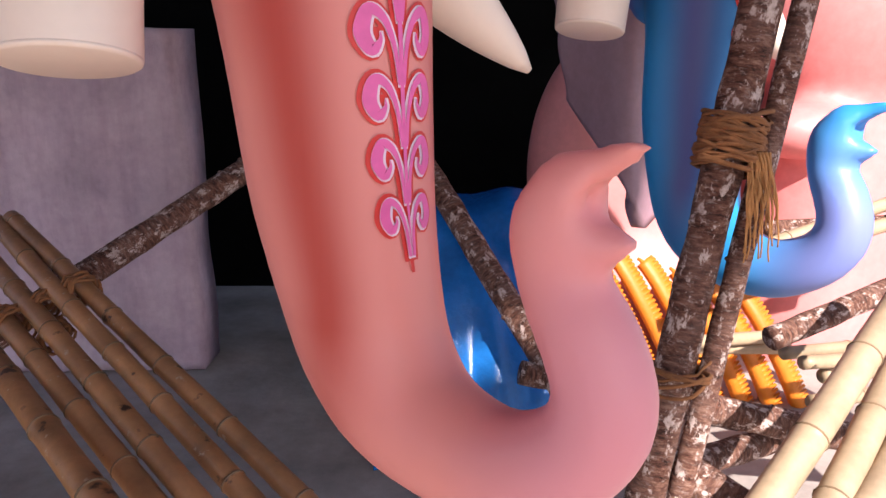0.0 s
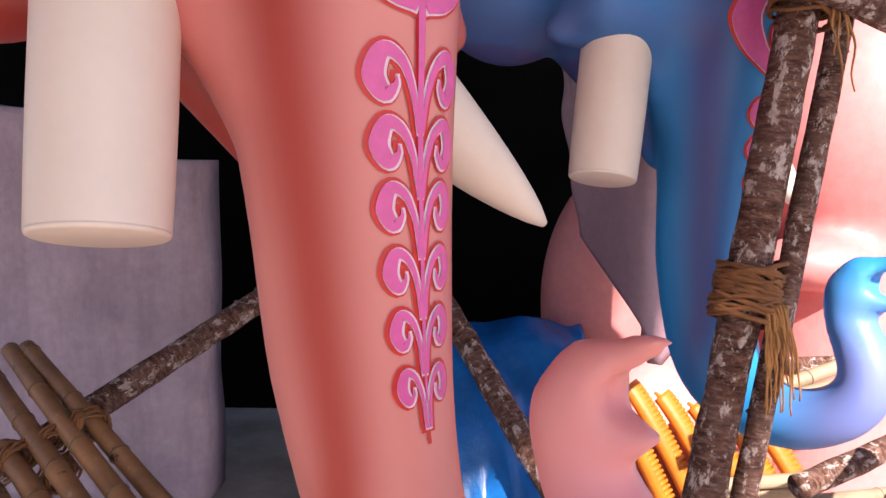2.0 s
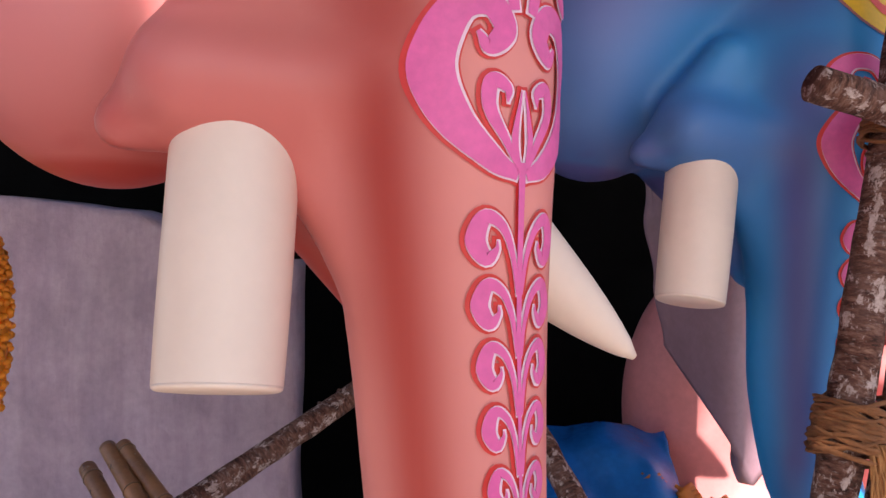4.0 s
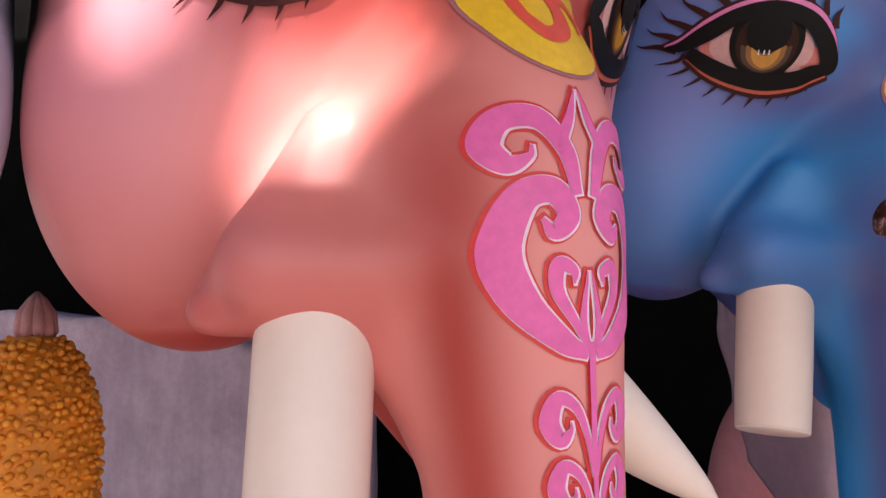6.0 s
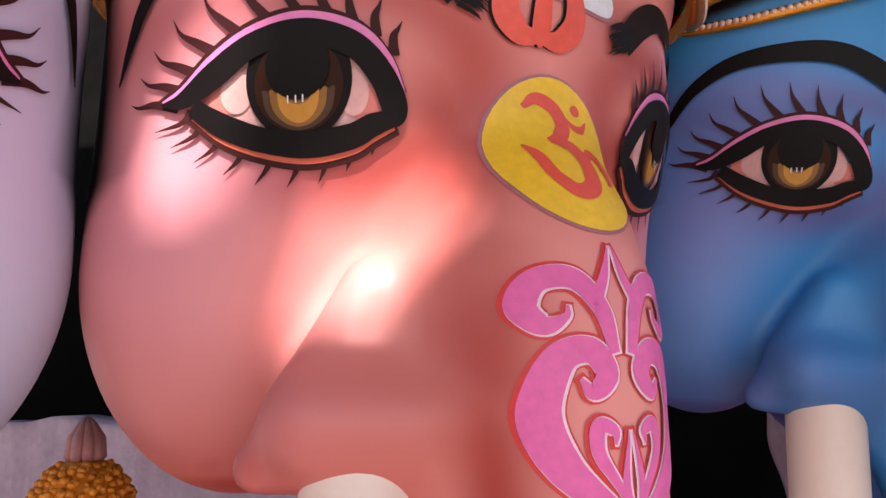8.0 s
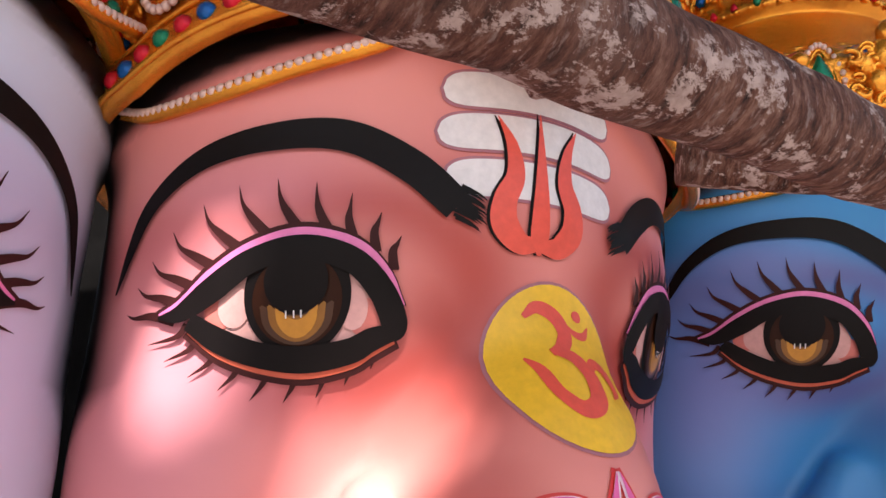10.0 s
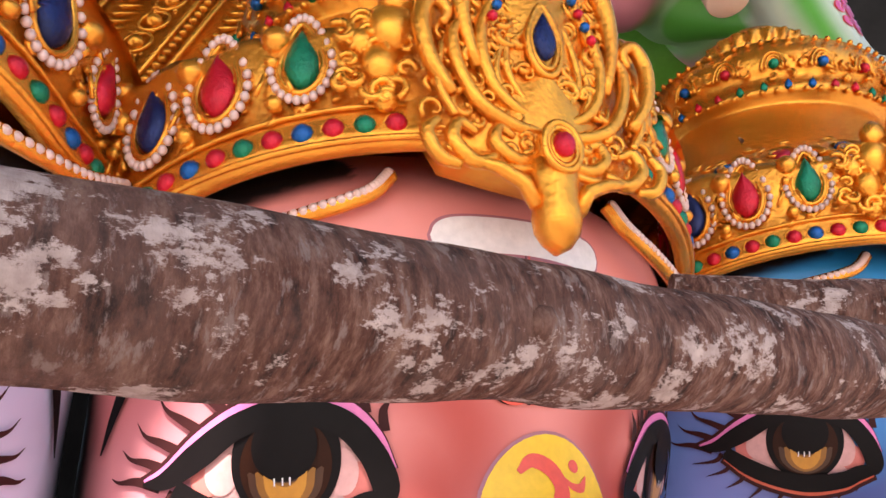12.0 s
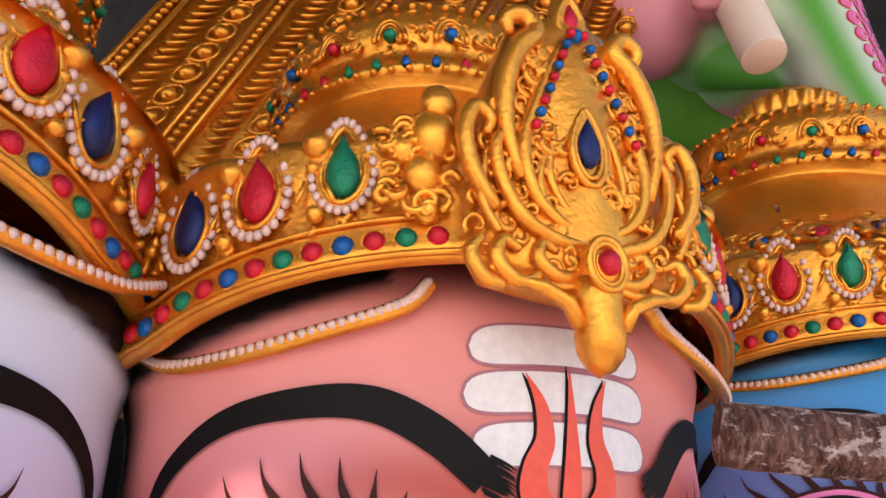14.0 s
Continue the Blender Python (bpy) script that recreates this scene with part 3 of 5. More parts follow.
def head_pigment_shade(V, rosy=False):
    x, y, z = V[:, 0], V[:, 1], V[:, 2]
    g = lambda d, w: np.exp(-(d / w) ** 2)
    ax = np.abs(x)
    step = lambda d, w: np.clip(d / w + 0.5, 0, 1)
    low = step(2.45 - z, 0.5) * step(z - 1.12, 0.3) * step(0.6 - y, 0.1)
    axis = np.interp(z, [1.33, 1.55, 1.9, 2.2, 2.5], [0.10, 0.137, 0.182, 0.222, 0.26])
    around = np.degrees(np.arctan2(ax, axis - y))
    # dark stripe down each side of the trunk: airbrush and shade in one colour
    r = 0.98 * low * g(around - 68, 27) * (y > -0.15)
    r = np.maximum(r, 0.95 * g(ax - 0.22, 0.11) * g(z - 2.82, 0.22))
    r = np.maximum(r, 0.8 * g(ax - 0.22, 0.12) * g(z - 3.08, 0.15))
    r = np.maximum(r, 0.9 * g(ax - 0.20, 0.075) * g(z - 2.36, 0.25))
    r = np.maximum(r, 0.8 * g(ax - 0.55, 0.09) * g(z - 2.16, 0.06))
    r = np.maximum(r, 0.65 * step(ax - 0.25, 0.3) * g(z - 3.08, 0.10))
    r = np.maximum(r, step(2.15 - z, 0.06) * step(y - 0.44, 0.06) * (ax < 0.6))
    # darker red towards the underside of the jaw
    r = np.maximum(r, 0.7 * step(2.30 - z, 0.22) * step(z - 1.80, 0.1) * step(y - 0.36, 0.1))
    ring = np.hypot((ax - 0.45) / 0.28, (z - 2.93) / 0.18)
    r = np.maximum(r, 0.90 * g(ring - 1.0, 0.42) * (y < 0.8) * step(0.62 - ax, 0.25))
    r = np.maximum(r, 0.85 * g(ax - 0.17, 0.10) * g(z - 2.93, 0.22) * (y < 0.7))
    # darker red towards the bottom of the cheek and hood
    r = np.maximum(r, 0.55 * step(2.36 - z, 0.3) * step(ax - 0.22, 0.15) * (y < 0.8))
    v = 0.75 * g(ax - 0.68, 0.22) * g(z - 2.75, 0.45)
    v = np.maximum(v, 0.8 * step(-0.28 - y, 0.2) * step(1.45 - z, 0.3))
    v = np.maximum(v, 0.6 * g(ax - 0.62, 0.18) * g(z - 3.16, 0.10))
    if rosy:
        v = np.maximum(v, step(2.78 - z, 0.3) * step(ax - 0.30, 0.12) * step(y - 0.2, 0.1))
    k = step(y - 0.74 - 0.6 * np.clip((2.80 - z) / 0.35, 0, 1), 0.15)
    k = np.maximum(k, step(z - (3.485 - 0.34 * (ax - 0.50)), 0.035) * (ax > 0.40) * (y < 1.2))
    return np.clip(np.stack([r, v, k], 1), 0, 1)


def statue_head(skin, m, label, rosy=False):
    ob = mesh_ob("elephant_head_statue", np.vstack([HV, np.array(COATS.v)]), [tuple(q) for q in HQ] + [tuple(i + len(HV) for i in f) for f in COATS.f], [skin] + INKS, idx=[0] * len(HQ) + COATS.m)
    at = ob.data.color_attributes.new("pigment_shade", "FLOAT_COLOR", "POINT")
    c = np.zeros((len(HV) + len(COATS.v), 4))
    c[:len(HV), :3] = head_pigment_shade(HV, rosy)
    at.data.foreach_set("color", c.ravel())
    ob.matrix_basis = m
    return tagged(ob, label, "statue")


def seat(dx, dy, dz=0.0, turn=0.0):
    return pose(-0.07 + dx, 1.23 + dy, dz, 0, 0, HEADING + turn)


BLUE_SEAT = pose(0.752, 2.403, 0.052, 5.32, 4.71, 33.9)
SEATS = {"pink": seat(0, 0), "blue": BLUE_SEAT, "white": seat(-1.22, -1.16, 0.0), "green": seat(1.37, 1.65, 3.5)}
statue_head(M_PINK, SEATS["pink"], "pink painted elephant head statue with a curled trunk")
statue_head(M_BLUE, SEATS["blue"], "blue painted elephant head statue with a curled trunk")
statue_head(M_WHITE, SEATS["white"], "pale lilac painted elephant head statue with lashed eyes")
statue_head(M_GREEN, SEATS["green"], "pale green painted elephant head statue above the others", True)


def tusks(m):
    g = Geo()
    s = spline([(-0.342, 0.405, 2.23), (-0.352, 0.382, 2.12), (-0.408, 0.300, 1.712)], 10)
    g.tube(s, [0.08, 0.104, 0.110, 0.113, 0.115, 0.115, 0.114, 0.113, 0.111, 0.108], 40, caps=False)
    d = Vector(s[-1] - s[-2]).normalized()
    a = Vector(s[-1])
    g.tube([a, a + d * 0.006, a + d * 0.009], [0.108, 0.106, 0.101], 40)
    a = tagged(g.make("tusk", [M_IVORY]), "short blunt ivory-painted elephant tusk", "tusk", "tusks of the statues")
    a.matrix_basis = m
    g = Geo()
    t = np.linspace(0, 1, 16)
    g.tube(spline([(0.16, 0.46, 2.16), (0.42, 0.35, 1.90), (0.664, 0.262, 1.69)], 16), list(0.112 * (1 - t ** 1.7) ** 0.80 + 0.010), 28)
    b = tagged(g.make("tusk", [M_IVORY]), "long pointed ivory-painted elephant tusk", "tusk", "tusks of the statues")
    b.matrix_basis = m


for k in SEATS:
    tusks(SEATS[k])

# ---- crowns ----
M_RED = worn("red_foil_paint", (0.60, 0.010, 0.03), 0.16, 0.45, 0.35, 14, 0.6, 0.006)
M_GREENJ = worn("green_foil_paint", (0.003, 0.20, 0.10), 0.16, 0.45, 0.35, 14, 0.6, 0.006)
M_BLUEJ = worn("blue_foil_paint", (0.004, 0.10, 0.36), 0.16, 0.45, 0.35, 14, 0.6, 0.006)
M_NAVY = worn("navy_foil_paint", (0.008, 0.018, 0.10), 0.16, 0.45, 0.35, 14, 0.6, 0.006)
M_PEARL = worn("pearl_paint", (0.72, 0.50, 0.44), 0.3, 0.1, 0.15, 25, 0.2, 0.002)
YC, RX, RY = 0.80, 0.93, 0.81
TK, TY, TZ = 1.34, 0.92, 0.19


def rim(q):
    return 3.512 - 0.165 * (min(abs(q), 63) / 75) ** 2.4


def band_at(q, z, out=0.0):
    """A place on the crown's band: q degrees from the front (left minus), height z."""
    a = radians(q)
    k = 1 + 0.03 * (z - 3.45) / 0.35
    wide = RX if q < 0 else RX * 0.87
    return Vector(((wide * k + out) * math.sin(a), YC - (RY * k + out) * math.cos(a), z))


def band_frame(q):
    a = radians(q)
    n = Vector((math.sin(a) / RX, -math.cos(a) / RY, 0)).normalized()
    t = Vector((-n.y, n.x, 0))
    return Matrix((t, Vector((0, 0, 1)), n)).transposed()


def gem_drop(g, c, fr, w, h, d, mat=0):
    """A pointed drop of width w and height h that stands d proud."""
    ring = []
    for i in range(28):
        a = 2 * math.pi * i / 28
        b = math.cos(a)
        ring.append((0.5 * w * math.sin(a) * (1 - 0.45 * max(0, b) ** 1.2) * (1.0 if b < 0 else (1 - b ** 3) ** 0.5 + 0.0), h * (0.60 * b if b > 0 else 0.40 * b)))
    verts, faces = [], []
    for s, z in ((1.0, -0.006), (1.0, 0.35 * d), (0.8, 0.75 * d), (0.45, 0.97 * d), (0.12, d)):
        verts += [Vector(c) + fr @ Vector((x * s, y * s, z)) for x, y in ring]
    n = len(ring)
    for i in range(4):
        for k in range(n):
            faces.append((i * n + k, i * n + (k + 1) % n, (i + 1) * n + (k + 1) % n, (i + 1) * n + k))
    faces.append(tuple(range(4 * n, 5 * n)))
    g.add(verts, faces, mat)
    return ring


def scroll(g, centre, fr, keys, mat=0, n=22, lift=0.012, sides=8):
    """A raised curl on the ornament; keys: (across, up, radius)."""
    s = spline(keys, n)
    g.tube([Vector(centre) + fr @ Vector((a, b, lift + 0.4 * r)) for a, b, r in s], [max(r, 0.002) for r in s[:, 2]], sides, mat, squash=1.0)


def curl(a, b, r, turn, size, start):
    """Keys of a spiral that ends at its own eye."""
    out = []
    for i in range(9):
        t = i / 8
        q = radians(start + turn * t)
        R = size * (1 - 0.85 * t)
        out.append((a + R * math.cos(q), b + R * math.sin(q), r * (0.7 + 0.6 * math.sin(math.pi * min(1, t + 0.2)))))
    return out


def build_crown(m):
    t = thing("crown", "embossed gold crown with jewels and pearls", "crown", m, "crowns of the statues")
    # band with a scalloped top edge
    g = Geo()
    nq, prof = 180, 9
    verts, faces = [], []
    for i in range(nq):
        q = -180 + 360 * i / nq
        top = 3.77 + 0.022 * abs(math.cos(radians(q * 180 / 12.2 + 40)))
        zs = [rim(q) - 0.004, rim(q) - 0.012, rim(q), rim(q) + 0.03, rim(q) + 0.1, 3.66, top - 0.03, top, top - 0.01]
        outs = [-0.035, -0.012, 0.012, 0.008, -0.012, -0.006, 0.010, 0.0, -0.07]
        for z, o in zip(zs, outs):
            verts.append(band_at(q, z, o))
    for i in range(nq):
        for k in range(prof - 1):
            a, b = i * prof + k, ((i + 1) % nq) * prof + k
            faces.append((a, b, b + 1, a + 1))
    g.add(verts, faces)
    band = g.make("band", [M_GOLD], t)
    # slope and upper tier
    g = Geo()
    flute = lambda r, z, a: r * (1 + 0.05 * math.sin(a * 22)) if 4.53 < z - TZ < 4.67 else r
    raw = [(0.36, 4.10), (0.355, 4.13), (0.385, 4.14), (0.39, 4.19), (0.375, 4.20), (0.39, 4.24), (0.405, 4.30), (0.40, 4.36), (0.385, 4.38), (0.39, 4.395), (0.36, 4.42),
           (0.30, 4.46), (0.31, 4.475), (0.24, 4.50), (0.18, 4.52), (0.165, 4.54), (0.175, 4.60), (0.195, 4.66), (0.185, 4.675), (0.16, 4.68), (0.13, 4.74), (0.06, 4.80), (0.002, 4.81)]
    n_ = len(g.v)
    slope = [(0.86, 3.74), (0.80, 3.80), (0.72, 3.88), (0.61, 4.0), (0.52, 4.10), (0.36 * TK, 4.10 + TZ)]
    for i, (r, z) in enumerate(slope):
        c = YC + (TY - YC) * i / (len(slope) - 1)
        for k in range(132):
            a = 2 * math.pi * k / 132
            q = r * (1 + 0.02 * math.sin(a * 9) * (0 < i < 5))
            g.v.append((q * math.cos(a), c + q * math.sin(a), z))
    for i in range(len(slope) - 1):
        for k in range(132):
            a_, b_ = n_ + i * 132 + k, n_ + i * 132 + (k + 1) % 132
            g.f.append((a_, b_, b_ + 132, a_ + 132))
            g.m.append(0)
    g.lathe([(r * TK, z + TZ) for r, z in raw], 132, centre=(0, TY), wobble=flute)
    for r, z, n, s in ((0.395, 4.145, 60, 0.014), (0.40, 4.385, 64, 0.013), (0.315, 4.468, 50, 0.012)):
        for i in range(n):
            a = 2 * math.pi * i / n
            g.ball((r * TK * math.cos(a), TY + r * TK * math.sin(a), z + TZ), s, 0, 6, 4)
    tier = g.make("upper_tier", [M_GOLD], t)
    # gems of the upper tier, in little niches
    cols = [M_RED, M_GREENJ, M_BLUEJ]
    meshes = {}
    for i in range(18):
        q = -170 + 20 * i
        a = radians(q)
        fr = band_frame(q)
        c = Vector((0.405 * TK * math.sin(a), TY - 0.405 * TK * math.cos(a), 4.28 + TZ))
        seat_ring = Geo()
        seat_ring.tube([c + fr @ Vector((0.05 * math.cos(u), -0.04 + 0.085 * math.sin(u), 0.0)) for u in np.linspace(0, math.pi, 12)], 0.008, 6)
        seat_ring.tube([c + fr @ Vector((0.034 * math.cos(u), -0.035 + 0.062 * math.sin(u), 0.004)) for u in np.linspace(0, math.pi, 12)], 0.006, 6)
        seat_ring.make("niche", [M_GOLD], t)
        g = Geo()
        g.ball(c + fr @ Vector((0, -0.015, 0.002)), 0.022, 0, 10, 6)
        g.make("gem", [cols[i % 3]], t, ("red gem", "green gem", "blue gem")[i % 3])
        for side in (-1, 1):
            g = Geo()
            c2 = Vector((0.392 * TK * math.sin(radians(q + side * 5)), TY - 0.392 * TK * math.cos(radians(q + side * 5)), 4.17 + TZ))
            gem_drop(g, c2, fr, 0.03, 0.045, 0.012)
            g.make("gem", [cols[(i + (side > 0)) % 3]], t, ("red gem", "green gem", "blue gem")[(i + (side > 0)) % 3])
    # drops with pearls round them
    drops = [(31.5, M_GREENJ, 0.92, "green drop gem"), (43.5, M_RED, 1.0, "red drop gem"), (55, M_NAVY, 1.0, "navy drop gem"), (69, M_RED, 0.85, "red drop gem"), (83, M_GREENJ, 0.9, "green drop gem"), (98, M_NAVY, 0.9, "navy drop gem")]
    for side in (-1, 1):
        for q, mat, k, label in drops:
            fr = band_frame(q * side)
            zc = rim(q) + 0.212
            c = band_at(q * side, zc, -0.006)
            g = Geo()
            gem_drop(g, c, fr, 0.084 * k, 0.168 * k, 0.030)
            g.make("gem", [mat], t, label)
            gold, pearls = Geo(), Geo()
            for s, rad, geo in ((1.16, 0.0075, gold), (1.34, 0.005, gold)):
                ring = []
                for i in range(31):
                    a = 2 * math.pi * i / 30
                    b = math.cos(a)
                    ring.append(c + fr @ Vector((0.5 * 0.090 * k * s * math.sin(a) * (1 - 0.42 * max(0, b)), 0.168 * k * s * (0.60 * b if b > 0 else 0.42 * b), 0.008)))
                geo.tube(ring, rad, 6, caps=False)
            gold.make("gem_setting", [M_GOLD], t)
            for i in range(24):
                a = 2 * math.pi * (i + 0.5) / 24
                b = math.cos(a)
                p = c + fr @ Vector((0.5 * 0.148 * k * math.sin(a) * (1 - 0.32 * max(0, b)), 0.235 * k * (0.58 * b if b > 0 else 0.44 * b), 0.010))
                pearls.ball(p, (0.0105 * k, 0.0105 * k, 0.0125 * k), 0, 8, 5)
            tagged(pearls.make("pearl_border", [M_PEARL], t, "border of pink pearls"), kind="stuff")
        for q in (35, 48, 62, 76, 90):
            c = band_at(q * side, rim(q) + 0.285, 0.0)
            fr = band_frame(q * side)
            knobs = Geo()
            knobs.ball(c, 0.034, 0, 12, 8)
            knobs.ball(c + fr @ Vector((-0.008, -0.055, 0.0)), 0.017, 0, 8, 6)
            knobs.ball(c + fr @ Vector((0.0, -0.165, 0.0)), 0.020, 0, 8, 6)
            for s in (-1, 1):
                knobs.tube([c + fr @ Vector((s * (0.02 + 0.02 * u), -0.09 - 0.05 * u, 0.004)) for u in (0, 0.5, 1)], 0.006, 6)
            knobs.make("knob", [M_GOLD], t)
    order = [M_RED, M_GREENJ, M_RED, M_BLUEJ]
    names = ["red round gem", "green round gem", "red round gem", "blue round gem"]
    for side in (-1, 1):
        for i in range(20):
            q = 19.5 + 4.0 * i
            c = band_at(q * side, rim(q) + 0.040, 0.004)
            g = Geo()
            fr = band_frame(q * side)
            g.ball((0, 0, 0), (0.0235, 0.0235, 0.019), 0, 12, 8)
            seats_ = Geo()
            o = g.make("gem", [order[i % 4]], t, names[i % 4])
            o.matrix_basis = Matrix.Translation(c) @ fr.to_4x4()
            seats_.tube([c + fr @ Vector((0.026 * math.cos(u), 0.026 * math.sin(u), -0.002)) for u in np.linspace(0, 2 * math.pi, 13)], 0.0045, 5, caps=False)
            seats_.make("gem_setting", [M_GOLD], t)
    # rolled edges
    g = Geo()
    g.tube([band_at(q, rim(q) + 0.004, 0.010) for q in np.linspace(-170, 170, 120)], 0.008, 6)
    g.tube([band_at(q, rim(q) + 0.088, 0.0) for q in np.linspace(-170, -18, 60)], 0.006, 6)
    g.tube([band_at(q, rim(q) + 0.088, 0.0) for q in np.linspace(18, 170, 60)], 0.006, 6)
    g.make("rolled_edge", [M_GOLD], t)
    # fine relief between the settings
    rng = random.Random(11)
    g = Geo()
    for i in range(230):
        q = rng.choice((-1, 1)) * rng.uniform(24, 105)
        z = rim(q) + rng.uniform(0.09, 0.30)
        fr = band_frame(q)
        c = band_at(q, z, -0.004)
        if i % 3:
            scroll(g, c, fr, curl(0, 0, rng.uniform(0.004, 0.007), rng.choice((-1, 1)) * rng.uniform(200, 360), rng.uniform(0.012, 0.026), rng.uniform(0, 360)), n=9, lift=0.0, sides=5)
        else:
            g.ball(c, rng.uniform(0.007, 0.014), 0, 7, 5)
    for i in range(150):
        a = radians(rng.uniform(-110, 110))
        k = rng.uniform(0, 1)
        r, z = 0.80 - 0.22 * k, 3.81 + 0.23 * k
        n = Vector((math.sin(a) * 0.7, -math.cos(a) * 0.7, 0.72)).normalized()
        tt = Vector((math.cos(a), math.sin(a), 0))
        fr = Matrix((tt, n.cross(tt), n)).transposed()
        scroll(g, Vector((r * math.sin(a), YC + 0.07 * k - r * math.cos(a), z)), fr, curl(0, 0, rng.uniform(0.006, 0.010), rng.choice((-1, 1)) * rng.uniform(160, 330), rng.uniform(0.02, 0.05), rng.uniform(0, 360)), n=10, lift=0.0, sides=5)
    for i in range(120):
        q = rng.uniform(-100, 100)
        a = radians(q)
        k = rng.uniform(0, 1)
        r, z = (0.392 + 0.012 * math.sin(math.pi * k)) * TK, 4.20 + 0.16 * k + TZ
        scroll(g, Vector((r * math.sin(a), TY - r * math.cos(a), z)), band_frame(q), curl(0, 0, rng.uniform(0.005, 0.008), rng.choice((-1, 1)) * rng.uniform(160, 330), rng.uniform(0.014, 0.03), rng.uniform(0, 360)), n=9, lift=-0.002, sides=5)
    tagged(g.make("fine_relief", [M_GOLD], t), kind="stuff")
    # slope gems in leaf settings
    for side in (-1, 1):
        for j, (q, mat, lb) in enumerate(((22, M_BLUEJ, "blue gem"), (40, M_RED, "red gem"), (58, M_BLUEJ, "blue gem"), (76, M_GREENJ, "green gem"), (94, M_RED, "red gem"))):
            a = radians(q * side)
            n = Vector((math.sin(a) * 0.7, -math.cos(a) * 0.7, 0.72)).normalized()
            tt = Vector((math.cos(a), math.sin(a), 0))
            fr = Matrix((tt, n.cross(tt), n)).transposed()
            c = Vector((0.655 * math.sin(a), YC - 0.655 * math.cos(a), 3.925))
            g = Geo()
            gem_drop(g, c, fr, 0.07, 0.10, 0.018)
            g.make("gem", [mat], t, lb)
            leaf = Geo()
            for s in (1.25, 1.5):
                leaf.tube([c + fr @ Vector((0.045 * s * math.cos(u), 0.055 * s * math.sin(u), 0.002)) for u in np.linspace(0, 2 * math.pi, 17)], 0.008, 6, caps=False)
            for s in (-1, 1):
                leaf.tube([c + fr @ Vector((s * (0.07 + 0.05 * u), -0.06 + 0.14 * u, 0.0)) for u in np.linspace(0, 1, 6)], [0.014, 0.018, 0.02, 0.018, 0.012, 0.004], 8)
            leaf.make("leaf_relief", [M_GOLD], t)
    # tall front ornament
    base = Vector((0, YC - RY - 0.025, 0))
    tilt = Matrix.Rotation(radians(4), 3, "X")
    fr0 = Matrix(((1, 0, 0), (0, 0, -1), (0, 1, 0)))
    fr = tilt @ fr0
    o = base + Vector((0, 0, 3.685))
    g = Geo()
    outline = [(0, 0.47), (-0.06, 0.41), (-0.135, 0.38), (-0.185, 0.25), (-0.215, 0.10), (-0.235, -0.06), (-0.24, -0.15), (-0.20, -0.23), (-0.10, -0.255), (0, -0.27)]
    pts = [(a, b) for a, b in outline] + [(-a, b) for a, b in outline[-2:0:-1]]
    n = len(pts)
    layers = [(1.0, -0.10), (1.02, -0.01), (1.0, 0.015), (0.9, 0.028), (0.55, 0.045), (0.15, 0.055)]
    vs = [o + fr @ Vector((a * s, (b + 0.02) * s, z - 0.55 * a * a)) for s, z in layers for a, b in pts]
    fs = [(i * n + (k + 1) % n, i * n + k, (i + 1) * n + k, (i + 1) * n + (k + 1) % n) for i in range(len(layers) - 1) for k in range(n)]
    fs.append(tuple(range((len(layers) - 1) * n, len(layers) * n))[::-1])
    g.add(vs, fs)
    plate = g.make("front_ornament", [M_GOLD], t)
    bpy.context.view_layer.update()
    g = Geo()
    rng = random.Random(5)
    for s in (-1, 1):
        mir = lambda keys: [(s * a, b, r) for a, b, r in keys]
        big = [[(0.03, 0.36, 0.012), (0.07, 0.28, 0.015), (0.115, 0.17, 0.017), (0.15, 0.06, 0.017), (0.13, -0.05, 0.016), (0.07, -0.11, 0.014), (0.0, -0.125, 0.012)],
               [(0.16, -0.02, 0.012), (0.19, 0.10, 0.02), (0.185, 0.22, 0.026), (0.15, 0.31, 0.028), (0.105, 0.36, 0.026), (0.13, 0.405, 0.024), (0.175, 0.385, 0.020), (0.165, 0.345, 0.012)],
               [(0.0, -0.155, 0.013), (0.08, -0.15, 0.016), (0.16, -0.11, 0.017), (0.205, -0.03, 0.016), (0.215, 0.05, 0.015), (0.19, 0.09, 0.012)],
               [(0.22, -0.10, 0.014), (0.27, -0.02, 0.019), (0.285, 0.07, 0.02), (0.26, 0.13, 0.018), (0.225, 0.11, 0.015), (0.235, 0.07, 0.01)],
               [(0.02, -0.20, 0.012), (0.08, -0.23, 0.016), (0.13, -0.20, 0.017), (0.12, -0.16, 0.013), (0.085, -0.175, 0.009)],
               [(0.13, -0.23, 0.012), (0.18, -0.25, 0.017), (0.225, -0.21, 0.018), (0.21, -0.165, 0.014), (0.17, -0.18, 0.009)],
               [(0.21, -0.26, 0.011), (0.255, -0.25, 0.016), (0.28, -0.20, 0.016), (0.255, -0.165, 0.011)],
               [(0.035, 0.20, 0.009), (0.075, 0.10, 0.011), (0.09, 0.0, 0.011), (0.055, -0.075, 0.009), (0.0, -0.09, 0.008)],
               [(0.10, 0.06, 0.009), (0.115, -0.03, 0.01), (0.085, -0.10, 0.01)], [(0.24, 0.02, 0.008), (0.25, -0.08, 0.011), (0.215, -0.15, 0.01)],
               [(0.03, -0.235, 0.010), (0.09, -0.25, 0.012), (0.16, -0.25, 0.012), (0.24, -0.225, 0.008)]]
        for keys in big:
            scroll(g, o, fr, mir(keys), lift=0.02, sides=10)
